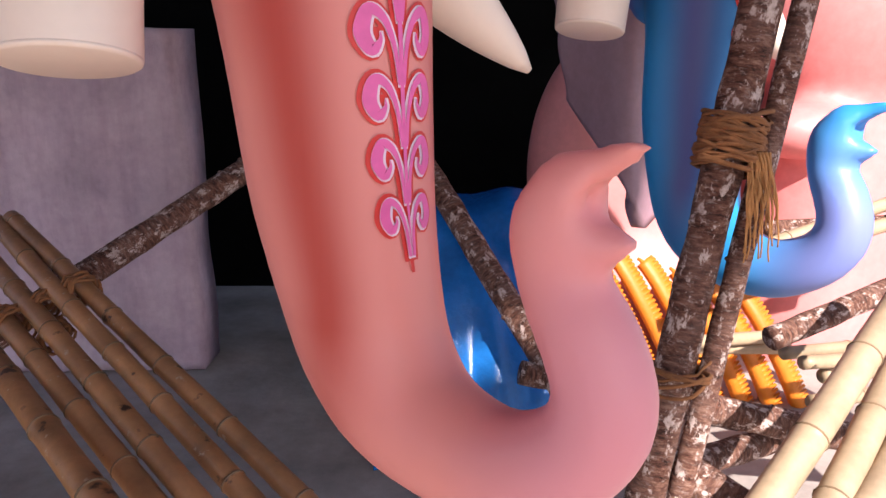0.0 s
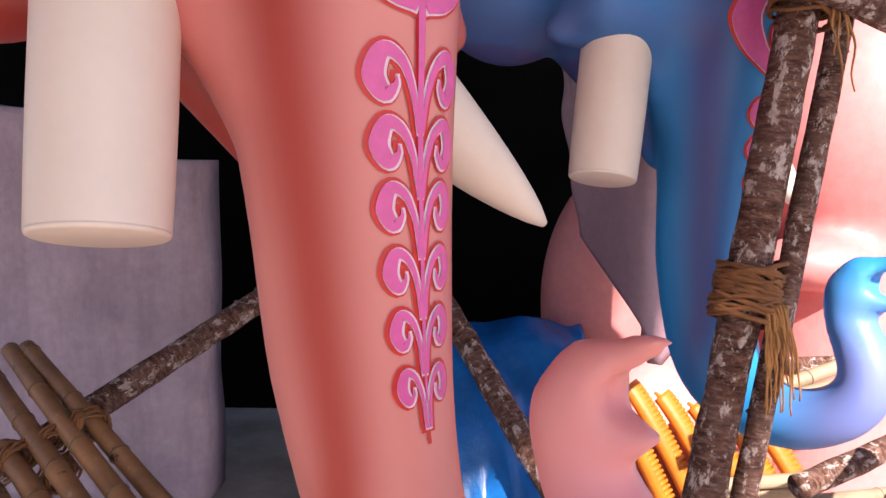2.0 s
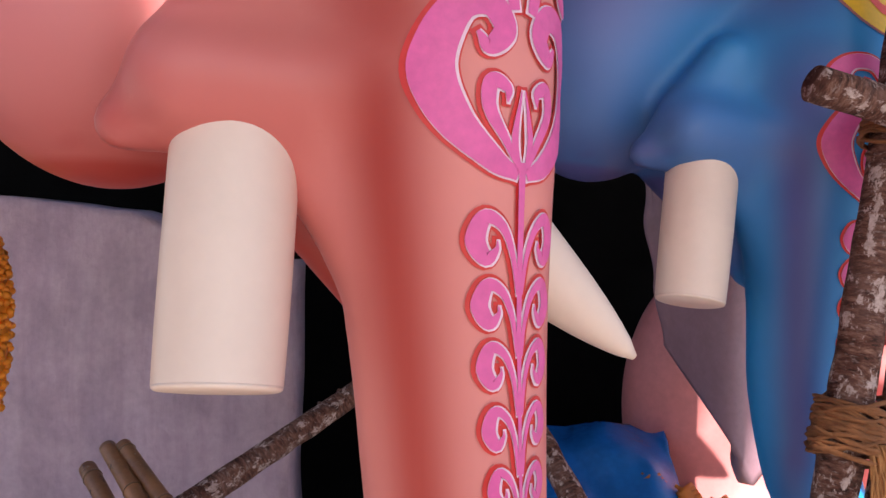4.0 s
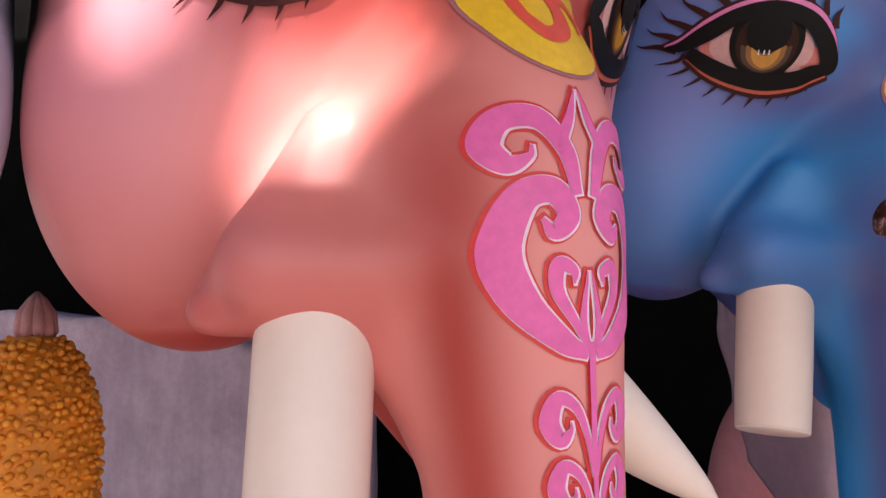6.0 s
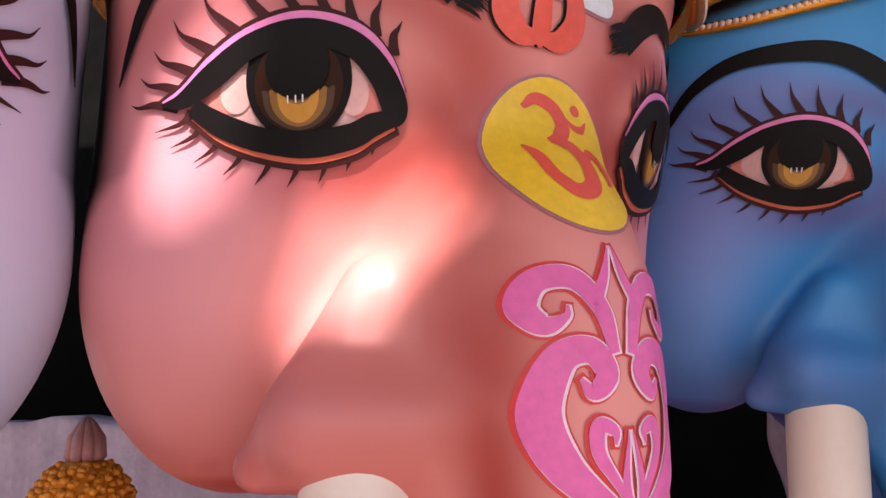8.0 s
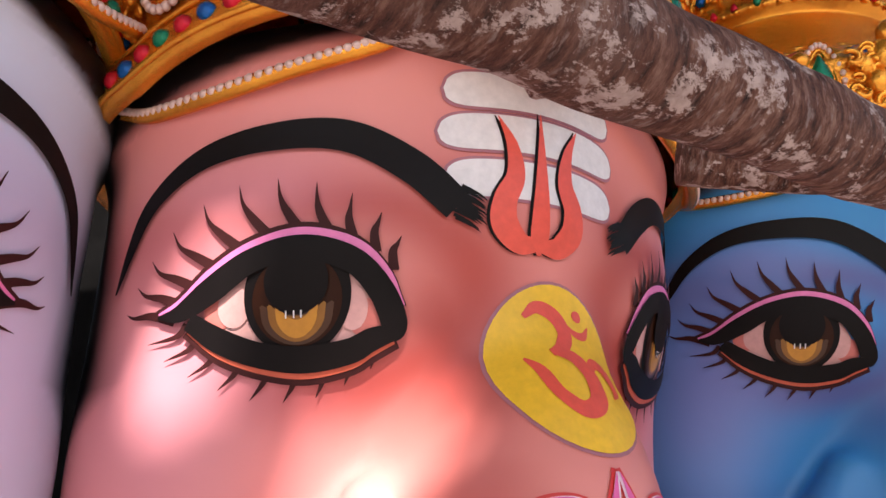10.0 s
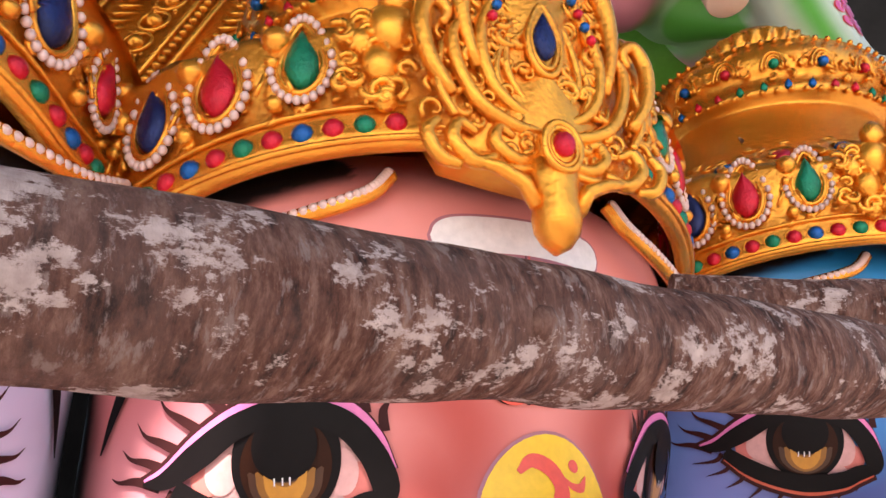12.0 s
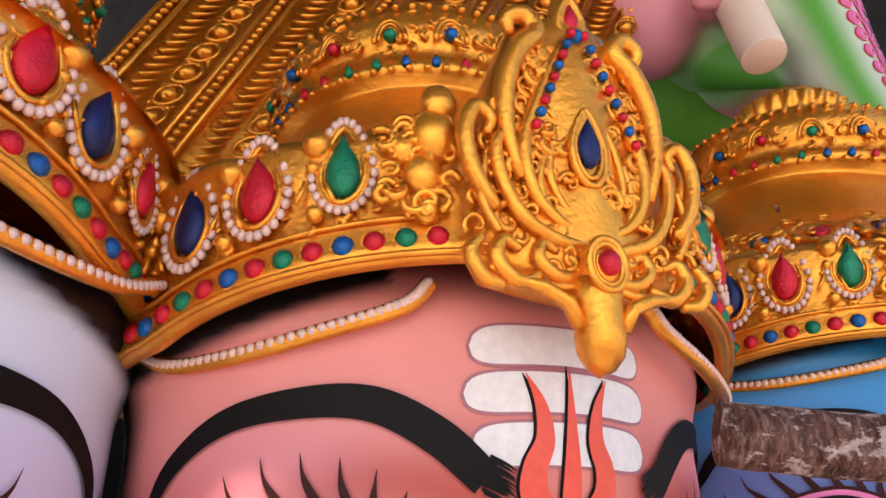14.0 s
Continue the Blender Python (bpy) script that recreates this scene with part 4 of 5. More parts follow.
        for i in range(84):
            b = rng.uniform(-0.22, 0.33)
            a = rng.uniform(0.02, 0.26 - 0.35 * max(0, b))
            scroll(g, o, fr, mir(curl(a, b, rng.uniform(0.0045, 0.008), rng.choice((-1, 1)) * rng.uniform(260, 420), rng.uniform(0.016, 0.034), rng.uniform(0, 360))), n=14, lift=0.028 - 0.30 * a * a, sides=6)
        # lion-like side bosses
        for a, b, r in ((0.31, 0.02, 0.055), (0.335, -0.07, 0.045), (0.30, 0.10, 0.042), (0.37, -0.01, 0.035), (0.33, -0.15, 0.03)):
            g.ball(band_at(s * math.degrees(math.asin(a / RX)), 3.78 + b - 0.03, 0.012), (r, r * 0.8, r * 1.15), 0, 14, 9)
        for i in range(30):
            a, b = rng.uniform(0.27, 0.42), rng.uniform(-0.22, 0.06)
            q = s * math.degrees(math.asin(a / RX))
            scroll(g, band_at(q, 3.78 + b, 0.022), band_frame(q), curl(0, 0, rng.uniform(0.005, 0.009), rng.choice((-1, 1)) * 330, rng.uniform(0.018, 0.034), rng.uniform(0, 360)), n=14, lift=0.004, sides=6)
    g.make("scrollwork", [M_GOLD], t)
    for s in (-1, 1):
        for i in range(9):
            k = i / 8
            g = Geo()
            g.ball(o + fr @ Vector((s * (0.018 + 0.108 * k), 0.375 - 0.27 * k, 0.047)), (0.0125, 0.0125, 0.0125), 0, 8, 6)
            g.make("gem", [(M_RED, M_BLUEJ)[i % 2]], t, ("red bead", "blue bead")[i % 2])
    for dz, w, h, mat, lb, dd in ((0.435, 0.045, 0.085, M_RED, "red crest gem", 0.035), (0.075, 0.058, 0.125, M_NAVY, "navy drop gem", 0.062), (-0.205, 0.050, 0.058, M_RED, "red oval gem", 0.085), (0.375, 0.030, 0.040, M_BLUEJ, "blue oval gem", 0.045)):
        g = Geo()
        if "oval" in lb:
            g.ball((0, 0, 0), (w / 2, h / 2, 0.02), 0, 12, 8)
            ob = g.make("gem", [mat], t, lb)
            ob.matrix_basis = Matrix.Translation(o + fr @ Vector((0, dz, dd - 0.008))) @ fr.to_4x4()
        else:
            gem_drop(g, o + fr @ Vector((0, dz, dd - 0.02)), fr, w, h, 0.02)
            g.make("gem", [mat], t, lb)
    g = Geo()
    for dz, w, h, dd in ((0.435, 0.07, 0.12, 0.012), (0.075, 0.085, 0.17, 0.035), (-0.205, 0.085, 0.10, 0.06)):
        g = Geo()
        for s in (1.0, 0.8):
            ring = [o + fr @ Vector((0.5 * w * s * math.sin(u) * (1 - 0.4 * max(0, math.cos(u)) * (dz > -0.2)), dz + h * s * 0.55 * math.cos(u), dd + 0.008)) for u in np.linspace(0, 2 * math.pi, 25)]
            g.tube(ring, 0.009 * s, 8, caps=False)
        g.make("gem_setting", [M_GOLD], t)
    g = Geo()
    g.ball(o + fr @ Vector((0, 0.45, 0.0)), (0.045, 0.03, 0.08), 0, 12, 8)
    g.make("crest", [M_GOLD], t)
    g = Geo()
    g.ball(o + fr @ Vector((0, -0.205, 0.045)), (0.05, 0.03, 0.055), 0, 12, 8)
    g.make("boss", [M_GOLD], t)
    # pendant below the ornament
    g = Geo()
    g.tube([o + fr @ Vector((0, b, d)) for b, d in ((-0.24, 0.005), (-0.275, 0.015), (-0.315, 0.02), (-0.345, 0.02), (-0.38, 0.015), (-0.405, 0.008), (-0.42, 0.0))], [0.066, 0.056, 0.048, 0.053, 0.047, 0.030, 0.004], 20)
    g.make("pendant", [M_GOLD], t)
    for s in (-1, 1):
        g = Geo()
        g.tube([o + fr @ Vector((s * a, b, 0.03)) for a, b in ((0.05, -0.33), (0.075, -0.28), (0.13, -0.255), (0.2, -0.245))], [0.016, 0.018, 0.016, 0.008], 10)
        g.make("side_curl", [M_GOLD], t)
    # pearl strings that loop over the brow
    for side in (-1, 1):
        g, pg = Geo(), Geo()
        keys = [(side * 76, 3.44), (side * 66, 3.385), (side * 52, 3.375), (side * 37, 3.40), (side * 25, 3.44), (side * 21, 3.49)]
        line = []
        for q, z in spline(keys, 46):
            p = band_at(q, z, 0)
            hit, nor, _, _ = TREE.ray_cast(p + (p - Vector((0, YC, z))) * 0.2, (Vector((0, YC, z)) - p).normalized(), 1.2)
            line.append(hit + nor.normalized() * (0.012 if nor.dot(p - Vector((0, YC, z))) > 0 else -0.012))
        g.tube(line, 0.019, 10)
        st = g.make("pearl_string", [M_GOLD], t, "gold cord set with pearls")
        for i in range(1, 45, 1):
            d = (line[i] - Vector((0, YC, line[i].z))).normalized()
            pg.ball(line[i] + d * 0.012 + Vector((0, 0, 0.002)), (0.0125, 0.0125, 0.0115), 0, 8, 5)
        tagged(pg.make("pearl_edging", [M_PEARL], st, "row of pale pink pearls"), kind="stuff")
    return t


SWAY = pose(0.015, YC - 0.05, 0) @ pose(0, 0, 0, 0, 0, -7) @ pose(0, -YC, 0)
CROWN = build_crown(SEATS["pink"] @ SWAY)
copy_thing(CROWN, SEATS["blue"] @ SWAY)
copy_thing(CROWN, seat(-1.19, -1.155, 0.095) @ SWAY)

# ---- scaffold ----
def pole(a, b, r, label, bend=0.01, name="scaffold_pole", seed=0.0, mat=None, r2=None, group="scaffold poles"):
    way = Vector(b) - Vector(a)
    place = Matrix.Translation(Vector(a)) @ way.to_track_quat("Z", "Y").to_matrix().to_4x4()
    a, b = Vector((0, 0, 0)), Vector((0, 0, way.length))
    n = max(8, int(way.length / 0.03))
    g = Geo()
    pts, rad = [], []
    for i in range(n):
        t = i / (n - 1)
        p = a.lerp(b, t)
        p += Vector((noise.noise((t * 2, seed, 0)), noise.noise((t * 2, seed, 5)), noise.noise((t * 2, seed, 9)))) * bend
        pts.append(p)
        rad.append((r + ((r2 or r) - r) * t) * (1 + 0.04 * noise.noise((t * 9, seed, 3))))
    g.tube(pts, rad, 24, rough=0.10, freq=9, seed=seed)
    d = Vector((0, 0, 1))
    rng = random.Random(int(seed * 7) + 3)
    for i in range(int(n / 9)):
        k = rng.randrange(2, n - 2)
        a_ = rng.uniform(0, 6.28)
        u = d.orthogonal().normalized()
        w = d.cross(u)
        out = u * math.cos(a_) + w * math.sin(a_)
        g.ball(pts[k] + out * rad[k] * 0.9, (r * 0.28, r * 0.28, r * 0.22), 0, 8, 5)
    ob = g.make(name, [mat or M_BARK])
    ob.matrix_basis = place
    return tagged(ob, label, "pole", group)


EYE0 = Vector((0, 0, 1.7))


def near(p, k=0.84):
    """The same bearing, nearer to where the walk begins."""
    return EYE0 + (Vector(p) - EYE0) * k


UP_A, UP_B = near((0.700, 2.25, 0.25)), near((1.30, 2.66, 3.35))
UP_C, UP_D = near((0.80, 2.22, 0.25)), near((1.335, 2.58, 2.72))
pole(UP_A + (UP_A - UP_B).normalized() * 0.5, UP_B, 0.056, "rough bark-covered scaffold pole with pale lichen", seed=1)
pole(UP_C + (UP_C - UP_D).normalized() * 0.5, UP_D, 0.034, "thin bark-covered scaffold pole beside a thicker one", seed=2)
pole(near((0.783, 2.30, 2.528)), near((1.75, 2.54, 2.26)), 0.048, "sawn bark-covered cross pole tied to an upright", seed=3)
pole((-1.80, 2.39, 0.625), (-0.62, 3.80, 1.45), 0.056, "bark-covered brace pole under the bamboo canes", seed=4)
pole((-0.25, 3.9, 1.43), (0.50, 2.70, 0.42), 0.058, "bark-covered brace pole leaning behind the trunk", seed=5)
pole((-0.80, -0.52, 2.785), (0.66, 1.20, 2.915), 0.058, "thick bark-covered cross pole with pale lichen", seed=6, bend=0.006)
pole((0.112, 1.20, 3.15), (0.92, 1.34, 3.035), 0.062, "sawn bark-covered pole with peeling bark", seed=7)
pole((0.60, 2.55, 4.245), (1.02, 2.68, 4.23), 0.035, "short bark-covered pole behind the crown", seed=8)
pole((1.209, 2.54, 0.726), (2.2, 2.93, 0.955), 0.045, "sawn bark-covered scaffold log", seed=9)
pole((0.864, 2.39, 0.538), (1.75, 2.47, 0.31), 0.055, "bark-covered scaffold log with white lichen", seed=10)
pole((0.70, 2.14, 0.42), (1.40, 2.62, 0.30), 0.05, "bark-covered scaffold log with white lichen", seed=11)
pole((0.45, 2.22, 0.62), (1.00, 1.70, 0.41), 0.065, "dark bark-covered scaffold log", seed=12)
pole((1.484, 3.32, 0.969), (2.3, 3.33, 1.0), 0.04, "bark-covered scaffold log behind the blue trunk", seed=13)
pole((0.315, 2.79, 0.483), (0.75, 2.78, 0.43), 0.05, "sawn end of a short bark-covered log", seed=14)
pole((2.15, 2.98, 0.0), (2.2, 2.98, 1.5), 0.05, "bark-covered upright that carries scaffold logs", seed=17)
pole((-2.3, -0.60, 0.0), (-0.74, -0.58, 3.4), 0.05, "tall bark-covered scaffold upright pole", seed=15)


def cane(a, b, r, label, seed=0, joints=0.36, group="bamboo canes", mat=None):
    """A bamboo cane with raised joints; its joint rings are parts."""
    a, b = Vector(a), Vector(b)
    L = (b - a).length
    rng = random.Random(seed)
    g = Geo()
    pts, rad = [], []
    n = max(10, int(L / 0.03))
    off = rng.uniform(0, joints)
    at = []
    s = off
    while s < L:
        at.append(s)
        s += joints * rng.uniform(0.85, 1.15)
    stops = sorted(set([L * i / n for i in range(n + 1)] + [x + d for x in at for d in (-0.008, 0.0, 0.008) if 0 < x + d < L]))
    for s in stops:
        p = a.lerp(b, s / L) + Vector((noise.noise((s * 0.8, seed, 1)), noise.noise((s * 0.8, seed, 4)), noise.noise((s * 0.8, seed, 8)))) * 0.012
        pts.append(p)
        near = min([abs(s - x) for x in at] or [9])
        rad.append(r * (1 + (0.09 if near < 0.002 else 0.0) - 0.02 * (near > 0.1)))
    g.tube(pts, rad, 16)
    ob = g.make("bamboo_cane", [mat or M_CANE])
    tagged(ob, label, "bamboo cane", group)
    for s in at:
        i = min(range(len(stops)), key=lambda j: abs(stops[j] - s))
        k = Geo()
        d = (b - a).normalized()
        k.tube([pts[i] - d * 0.004, pts[i], pts[i] + d * 0.004], [r * 1.05, r * 1.11, r * 1.05], 16)
        k.make("joint", [M_JOINT], ob)
    return ob


M_JOINT = worn("cane_joint", (0.16, 0.10, 0.055), 0.7, 0, 0.4, 12, 0.4, 0.003)
for i, (a, b) in enumerate((((-1.76, 2.93, 1.10), (-0.30, 1.70, 0.525)), ((-1.83, 2.93, 1.09), (-0.43, 1.65, 0.55)), ((-1.90, 2.90, 1.005), (-0.55, 1.60, 0.58)), ((-1.62, 2.53, 0.83), (-0.67, 1.60, 0.585)), ((-1.55, 2.34, 0.75), (-0.76, 1.50, 0.66)))):
    cane(a, b, (0.034, 0.035, 0.036, 0.036, 0.042)[i], "brown weathered bamboo cane tied over a pole", i + 1)
for i, (a, b, r) in enumerate((((0.79, 1.64, 0.58), (1.60, 2.37, 1.04), 0.048), ((0.97, 1.64, 0.59), (1.55, 2.28, 0.83), 0.046), ((1.07, 1.64, 0.60), (1.6, 2.2, 0.71), 0.044), ((1.344, 2.71, 0.60), (2.1, 2.96, 0.555), 0.028), ((1.373, 2.61, 0.602), (2.1, 2.88, 0.52), 0.028),
                          ((1.50, 2.69, 0.512), (2.1, 2.95, 0.45), 0.030), ((1.455, 2.667, 0.411), (2.1, 2.93, 0.36), 0.030), ((1.30, 3.08, 0.912), (2.4, 3.44, 1.17), 0.032), ((1.28, 2.97, 0.893), (2.4, 3.34, 1.10), 0.032), ((1.0, 2.96, 0.545), (1.5, 3.15, 0.50), 0.03), ((1.05, 3.05, 0.49), (1.6, 3.2, 0.43), 0.03))):
    cane(a, b, r, "pale sunlit bamboo cane in the scaffold", 20 + i, mat=M_PALECANE)


def lashing(name, centre, axis, r, turns, width, label, tails=0, seed=0):
    """Rope wound round a pole, with loose ends."""
    rng = random.Random(seed)
    c, d = Vector(centre), Vector(axis).normalized()
    u = d.orthogonal().normalized()
    w = d.cross(u)
    t = thing(name, label, "rope", None, "rope lashings")
    g = Geo()
    for k in range(turns):
        tilt = rng.uniform(-0.9, 0.9)
        h = width * (k / max(1, turns - 1) - 0.5) + rng.uniform(-0.01, 0.01)
        g.tube([c + (u * math.cos(a) + w * math.sin(a)) * (r + rng.uniform(-0.006, 0.012)) + d * (h + tilt * 0.05 * math.cos(a + k)) for a in np.linspace(0, 2 * math.pi, 22)], rng.uniform(0.0045, 0.0075), 6, caps=False)
    tagged(g.make("winding", [M_ROPE], t), kind="stuff")
    for k in range(tails):
        g = Geo()
        side = rng.uniform(-0.6, 0.6)
        p = c + Vector((0.05 + 0.05 * side, -r * 0.9, -0.02))
        L = rng.uniform(0.13, 0.30)
        pts = [p + Vector((0.02 * s + 0.03 * side * s + 0.012 * noise.noise((s * 3, k, 0)), -0.03 * math.sin(s * 2.2) + 0.012 * noise.noise((s * 3, k, 5)), -L * s)) for s in np.linspace(0, 1, 12)]
        g.tube(pts, [0.0045 - 0.0022 * s for s in np.linspace(0, 1, 12)], 5)
        g.make("loose_end", [M_STRAW], t)
    return t


M_STRAW = worn("frayed_coir", (0.42, 0.19, 0.065), 0.9, 0, 0.25, 30, 0.4, 0.002)
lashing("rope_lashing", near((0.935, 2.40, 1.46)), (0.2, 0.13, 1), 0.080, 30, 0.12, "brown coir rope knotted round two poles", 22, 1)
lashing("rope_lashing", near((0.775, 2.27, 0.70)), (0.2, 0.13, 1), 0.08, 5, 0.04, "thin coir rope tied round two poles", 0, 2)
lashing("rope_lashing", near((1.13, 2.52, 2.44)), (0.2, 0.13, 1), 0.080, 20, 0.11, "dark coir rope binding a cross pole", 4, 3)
for i, (x, y, z) in enumerate(((-1.30, 2.53, 0.92), (-1.42, 2.52, 0.87), (-1.53, 2.47, 0.82), (-1.36, 2.42, 0.78))):
    lashing("rope_lashing", (x, y, z), (0.75, -0.6, -0.3), 0.05, 5, 0.05, "coir rope tying a bamboo cane", 0, 10 + i)

# ---- plastered wall and the figures behind ----
def uneven_sheet(name, grid, mat, label, category, kind="", parent=None, thick=0.05):
    nu, nv = len(grid), len(grid[0])
    g = Geo()
    g.add([p for row in grid for p in row], [(i * nv + k, i * nv + k + 1, (i + 1) * nv + k + 1, (i + 1) * nv + k) for i in range(nu - 1) for k in range(nv - 1)])
    ob = g.make(name, [mat])
    m = ob.modifiers.new("thickness", "SOLIDIFY")
    m.thickness = thick
    return tagged(ob, label, category, kind=kind)


def wall_sheet():
    rows = []
    for i in range(70):
        x = -6.5 + (6.5 - 1.37) * i / 69
        col = []
        top = 2.28 - 0.10 * max(0, x + 3.4) / 1.0 + 0.05 * noise.noise((x * 2.3, 0, 0)) - 0.35 * max(0, x + 2.3)
        top = max(top, 1.9)
        for k in range(46):
            z = top * k / 45
            y = 4.20 + 0.035 * noise.noise((x * 1.1, 0, z * 1.3)) + 0.015 * noise.noise((x * 4, 3, z * 1.5)) + 0.012 * abs(noise.noise((x * 6, 7, z * 0.8)))
            col.append((x + (0.02 * noise.noise((0, 1, z * 2)) if i == 69 else 0), y, z))
        rows.append(col)
    return rows


uneven_sheet("wall_left", wall_sheet(), M_LILAC, "lilac plaster wall with creases and stains", "wall", "structure", thick=0.3)


def cloth_sheet():
    rows = []
    for i in range(90):
        t = i / 89
        x = -0.30 + 1.0 * t
        col = []
        for k in range(60):
            s = k / 59
            y = 2.95 + 1.15 * s ** 1.1 + 0.25 * (t - 0.5)
            z = 0.02 + 0.98 * math.sin(s * math.pi / 2) ** 0.9
            f = 0.05 * math.sin(14 * t + 5 * s + 2 * noise.noise((t * 3, s * 3, 0))) * (0.3 + s) + 0.03 * noise.noise((t * 8, s * 5, 2))
            col.append((x , y - f, max(0.02, z + 0.4 * f)))
        rows.append(col)
    return rows


uneven_sheet("draped_cloth", cloth_sheet(), M_CLOTH, "deep blue glossy draped cloth in folds", "cloth", thick=0.02)


def figure(name, field, lo, hi, h, mat, label):
    V, Q = nets(field, lo, hi, h)
    return tagged(mesh_ob(name, V, Q, [mat]), label, "statue")


# rose torso behind the blue trunk, and the tall rose figure at the side
figure("torso_statue", lambda p: smin(ellipsoid(p, (1.05, 4.35, 1.1), (0.55, 0.38, 0.85)), ellipsoid(p, (1.2, 4.3, 0.3), (0.7, 0.5, 0.5)), 0.25), (0.2, 3.6, -0.1), (2.1, 5.0, 2.2), 0.05, M_BODY, "rose-painted torso statue with an orange sash")
figure("standing_statue", lambda p: smin(smin(cone(p, (2.25, 4.5, 0.0), (2.45, 4.6, 1.3), 0.55, 0.48), ellipsoid(p, (2.55, 4.5, 2.1), (0.75, 0.5, 0.85)), 0.12), ellipsoid(p, (2.0, 4.15, 1.35), (0.32, 0.25, 0.16)), 0.12), (1.4, 3.6, -0.1), (3.6, 5.4, 3.3), 0.05, M_BODY, "tall rose-painted statue standing in the sun")
# mauve robe below the blue head
def robe_sheet():
    rows = []
    for i in range(40):
        t = i / 39
        col = []
        for k in range(40):
            s = k / 39
            x = 0.36 + 0.72 * t + 0.20 * s * (1 - t) + (0.05 * noise.noise((0, s * 4, 0)) if i < 3 else 0)
            bottom = 1.55 - 0.55 * min(1, t * 1.6) + 0.25 * max(0, t - 0.6)
            z = 2.7 + (bottom - 2.7) * s
            y = 3.35 - 0.25 * math.sin(math.pi * t) + 0.05 * math.sin(9 * t + s)
            col.append((x, y, z))
        rows.append(col)
    return rows


uneven_sheet("hanging_robe", robe_sheet(), M_MAUVE, "mauve painted robe hanging in a point", "robe", thick=0.06)


def sash():
    t = thing("orange_sash", "orange sash modelled with braided bands", "sash")
    for j in range(7):
        g = Geo()
        line = []
        for s in np.linspace(0, 1, 40):
            x = 0.56 + 0.16 * j + 0.50 * s
            z = 0.86 - 0.045 * j - 0.95 * s ** 1.15
            y = 3.72 - 0.10 * math.sin(math.pi * s) - 0.02 * j
            line.append((x, y, z))
        g.tube(line, 0.075, 10, squash=0.6)
        g.make("band", [M_ORANGE], t)
        b = Geo()
        for i in range(38):
            p = Vector(line[i])
            b.tube([p + Vector((-0.045, -0.036, 0.022)), p + Vector((0.0, -0.047, -0.008)), p + Vector((0.045, -0.036, 0.022))], [0.008, 0.016, 0.008], 6)
        tagged(b.make("braid", [M_ORANGE], t), kind="stuff")


sash()


def bud_ornament():
    t = thing("garland_ornament", "orange beaded garland ornament with a pink bud", "ornament")
    g = Geo()
    c = Vector((-2.0, 2.17, 1.80))
    g.lathe([(0.02, 2.13), (0.08, 2.12), (0.14, 2.05), (0.19, 1.93), (0.22, 1.78), (0.22, 1.6), (0.20, 1.4), (0.17, 1.0), (0.16, 0.5), (0.16, 0.0)], 40, centre=(c.x, c.y))
    g.make("core", [M_MARIGOLD], t)
    b = Geo()
    rng = random.Random(4)
    prof = spline([(0.09, 2.11), (0.15, 2.04), (0.20, 1.92), (0.225, 1.78), (0.225, 1.6), (0.20, 1.4)], 26)
    for i, (r, z) in enumerate(prof):
        n = int(2 * math.pi * r / 0.034)
        for k in range(n):
            a = 2 * math.pi * (k + 0.5 * (i % 2)) / n
            a += rng.uniform(-0.06, 0.06)
            q = r - 0.004 + rng.uniform(-0.004, 0.004)
            b.ball((c.x + q * math.cos(a), c.y + q * math.sin(a), z + rng.uniform(-0.012, 0.012)), (rng.uniform(0.013, 0.019), rng.uniform(0.013, 0.019), rng.uniform(0.011, 0.016)), 0, 7, 5)
    tagged(b.make("petals", [M_MARIGOLD], t), kind="stuff")
    for k in range(9):
        a = 2 * math.pi * k / 9
        g = Geo()
        g.tube([(c.x + r * math.cos(a), c.y + r * math.sin(a), z) for r, z in ((0.03, 2.10), (0.052, 2.14), (0.045, 2.20), (0.02, 2.25), (0.004, 2.28))], [0.012, 0.022, 0.022, 0.014, 0.003], 8)
        g.make("petal", [M_BUD], t, "dusty pink bud petal")


M_BUD = worn("dusty_pink_paint", (0.50, 0.22, 0.22), 0.6, 0, 0.2, 10, 0.3, 0.004)
bud_ornament()


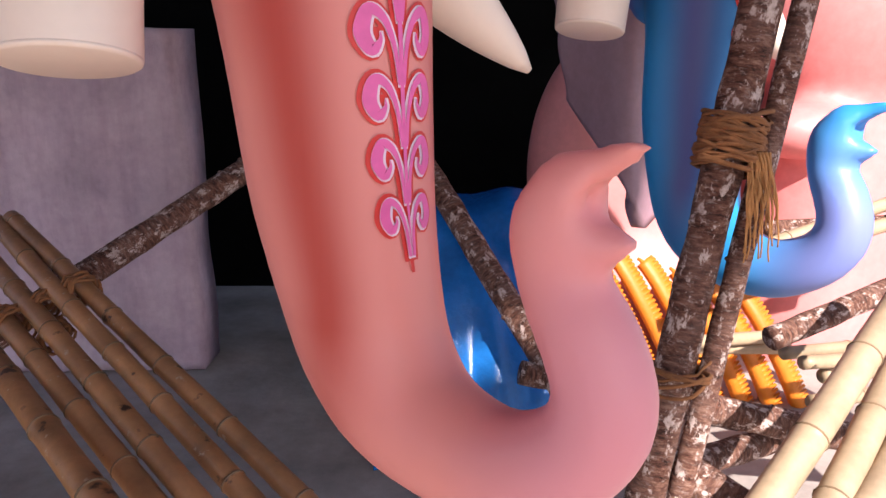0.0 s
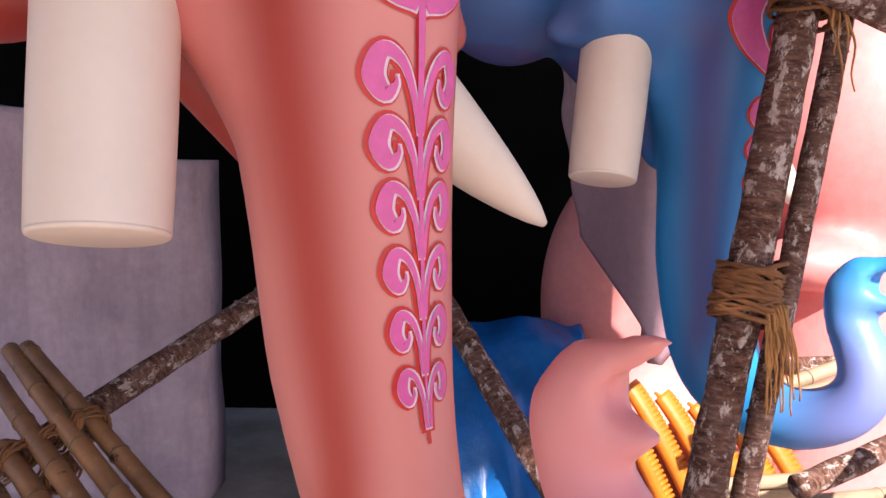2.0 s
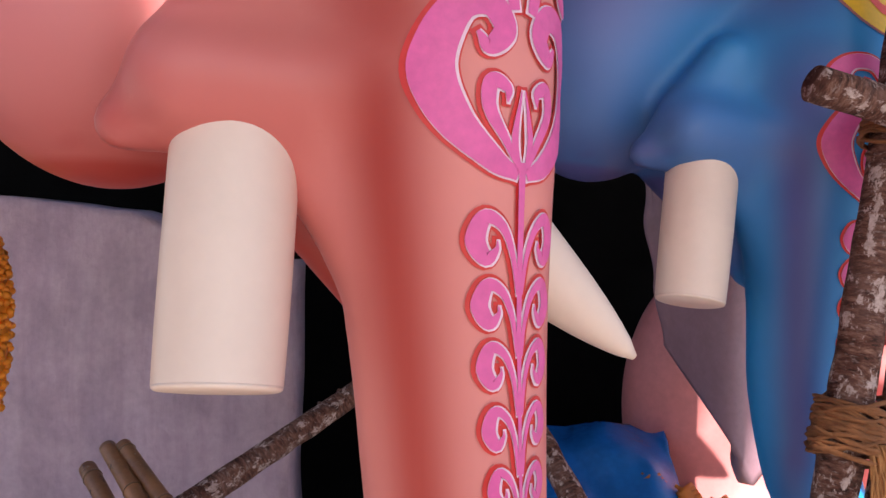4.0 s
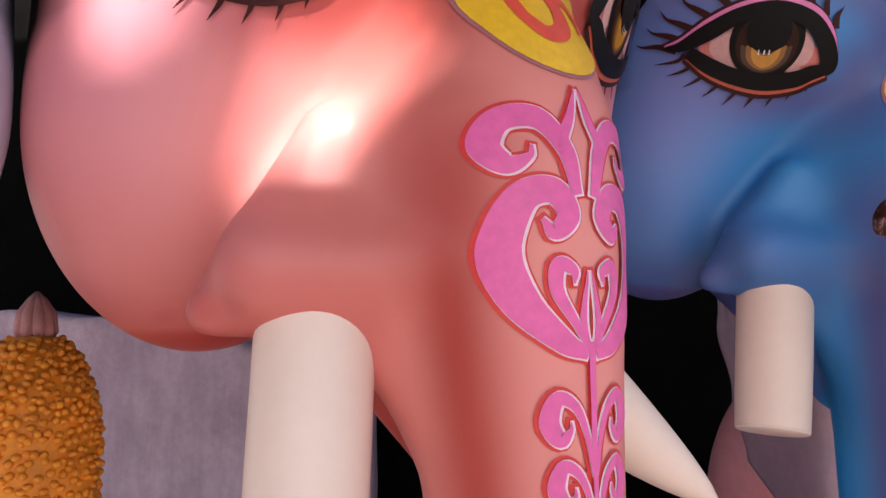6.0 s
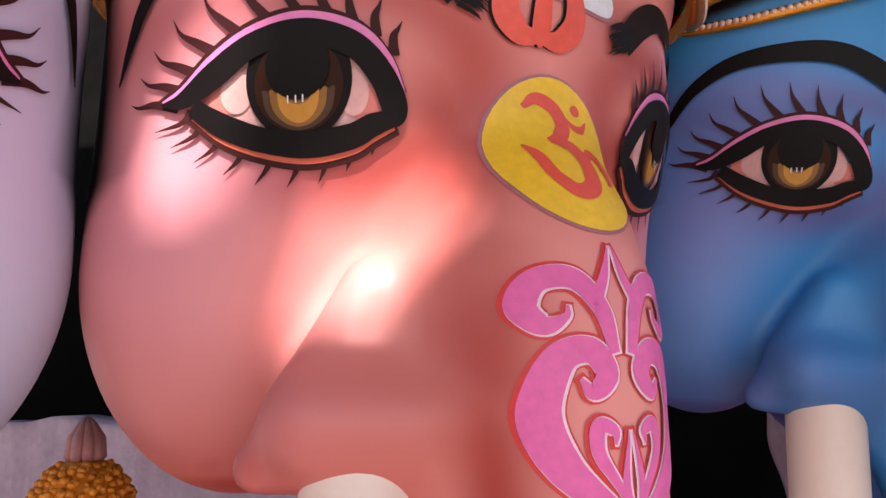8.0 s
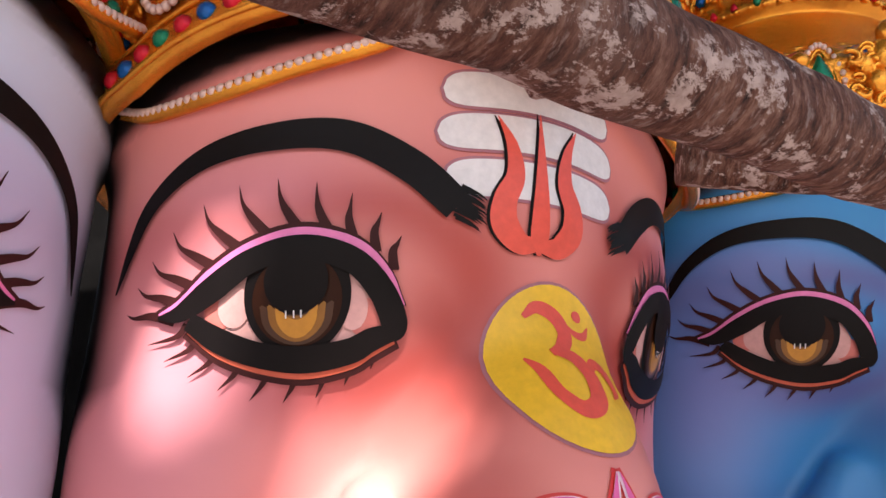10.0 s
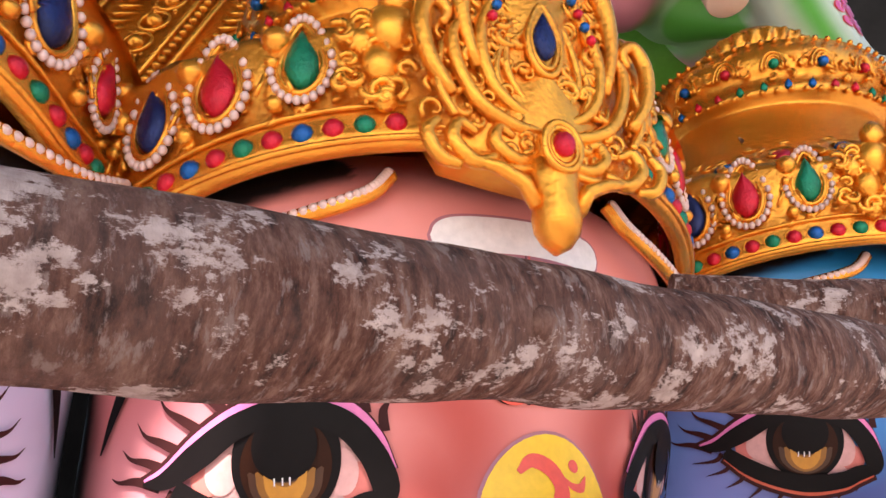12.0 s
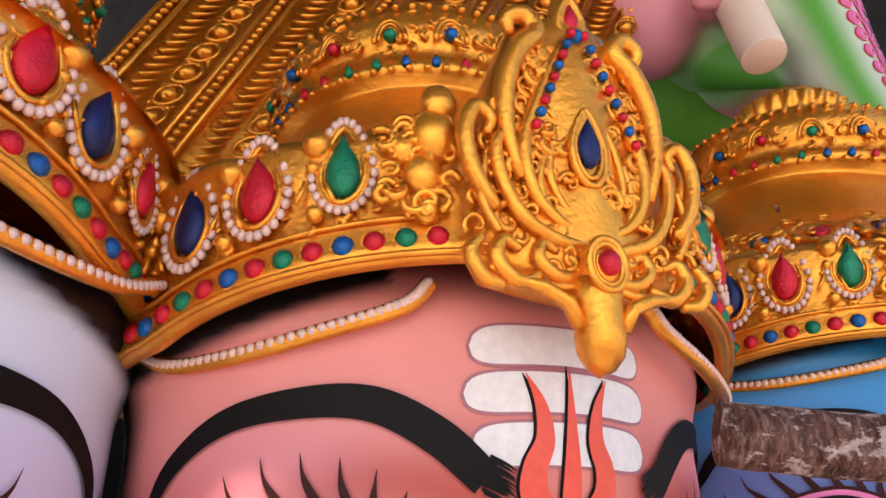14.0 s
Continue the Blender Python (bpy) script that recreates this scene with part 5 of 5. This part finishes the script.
def gold_back():
    t = thing("gold_backing", "embossed gold backing with beaded ribs", "ornament")
    o_, ex, ez = Vector((-2.60, 1.53, 4.05)), Vector((0.90, 0.42, 0.0)), Vector((0.36, 0.22, 0.90))
    n = ex.cross(ez).normalized()
    at = lambda u, w, d=0.0: o_ + ex * u + ez * w + n * d
    g = Geo()
    g.add([at(0, 0), at(2.6, 0), at(2.3, 2.2), at(0, 2.2)], [(0, 1, 2, 3)])
    g.make("panel", [M_GOLD], t).modifiers.new("thickness", "SOLIDIFY").thickness = 0.05
    rng = random.Random(8)
    for j in range(15):
        u = 0.08 + 0.165 * j
        g = Geo()
        if j % 3 == 0:
            for s_ in (-1, 1):
                g.tube([at(u + 0.05 * s_, 0, 0.01), at(u + 0.05 * s_, 2.5, 0.01)], 0.016, 6)
            for i in range(56):
                g.ball(at(u, 0.045 * i, 0.018), 0.021, 0, 8, 5)
        elif j % 3 == 1:
            for i in range(46):
                w = 0.055 * i
                g.tube([at(u - 0.065, w + 0.05, 0.005), at(u, w, 0.03), at(u + 0.065, w + 0.05, 0.005)], [0.006, 0.015, 0.006], 6)
        else:
            for i in range(17):
                w = 0.15 * i
                g.ball(at(u, w, 0.01), 0.040, 0, 10, 7)
                g.tube([at(u + 0.06 * math.cos(q), w + 0.066 * math.sin(q), 0.012) for q in np.linspace(0, 6.283, 15)], 0.010, 6, caps=False)
                for k in range(6):
                    g.ball(at(u + rng.uniform(-0.06, 0.06), w + 0.075 + rng.uniform(-0.02, 0.02), 0.01), rng.uniform(0.008, 0.014), 0, 6, 4)
        g.make("rib", [M_GOLD], t)


gold_back()


def dome():
    t = thing("gold_headdress", "smooth gold headdress dome with jewelled brooches", "headdress")
    c = Vector((1.25, 3.55, 4.35))
    g = Geo()
    g.ball(c, (0.68, 0.60, 0.75), 0, 40, 24)
    g.make("shell", [M_YGOLD], t)

    def brooch(az, el, w):
        n = Vector((math.cos(el) * math.sin(az), -math.cos(el) * math.cos(az), math.sin(el)))
        p = c + Vector((n.x * 0.68, n.y * 0.60, n.z * 0.75))
        tt = Vector((math.cos(az), math.sin(az), 0))
        fr = Matrix((tt, n.cross(tt), n)).transposed()
        b = Geo()
        for s in (1.0, 0.75):
            b.tube([p + fr @ Vector((w * 0.4 * s * math.sin(u), w * 0.5 * s * math.cos(u), 0.008)) for u in np.linspace(0, 2 * math.pi, 21)], 0.012, 6, caps=False)
        base = b.make("brooch", [M_GOLD], t)
        for k in range(-4, 5):
            a = k * 0.32
            b = Geo()
            b.tube([p + fr @ Vector((w * 0.42 * math.sin(a), w * 0.45 * math.cos(a) + 0.02, 0.01)), p + fr @ Vector((w * 0.85 * math.sin(a), w * 0.80 * math.cos(a) + 0.03, 0.004))], [0.016, 0.008], 6)
            b.make("ray", [M_GOLD], base)
        for s in (-1, 1):
            b = Geo()
            scroll(b, p, fr, [(s * a_, b_, r_) for a_, b_, r_ in curl(w * 0.55, -0.02, 0.010, 360, w * 0.2, 90)], n=16, lift=0.004)
            b.make("side_curl", [M_GOLD], base)
        g = Geo()
        gem_drop(g, p, fr, w * 0.34, w * 0.55, 0.03)
        g.make("gem", [M_BLUEJ], t, "blue drop gem")

    brooch(-0.35, 0.45, 0.24)
    brooch(-0.75, 0.95, 0.22)
    brooch(0.25, 0.85, 0.16)


M_YGOLD = worn("yellow_gold_paint", (0.68, 0.38, 0.06), 0.42, 0.45, 0.15, 5, 0.25, 0.004)
dome()
figure("green_torso_statue", lambda p: ellipsoid(p, (0.68, 4.25, 6.28), (0.78, 0.5, 0.66)), (-0.3, 3.6, 5.4), (1.7, 4.9, 7.1), 0.04, M_GREENBODY, "bright green painted statue torso above the crowns")
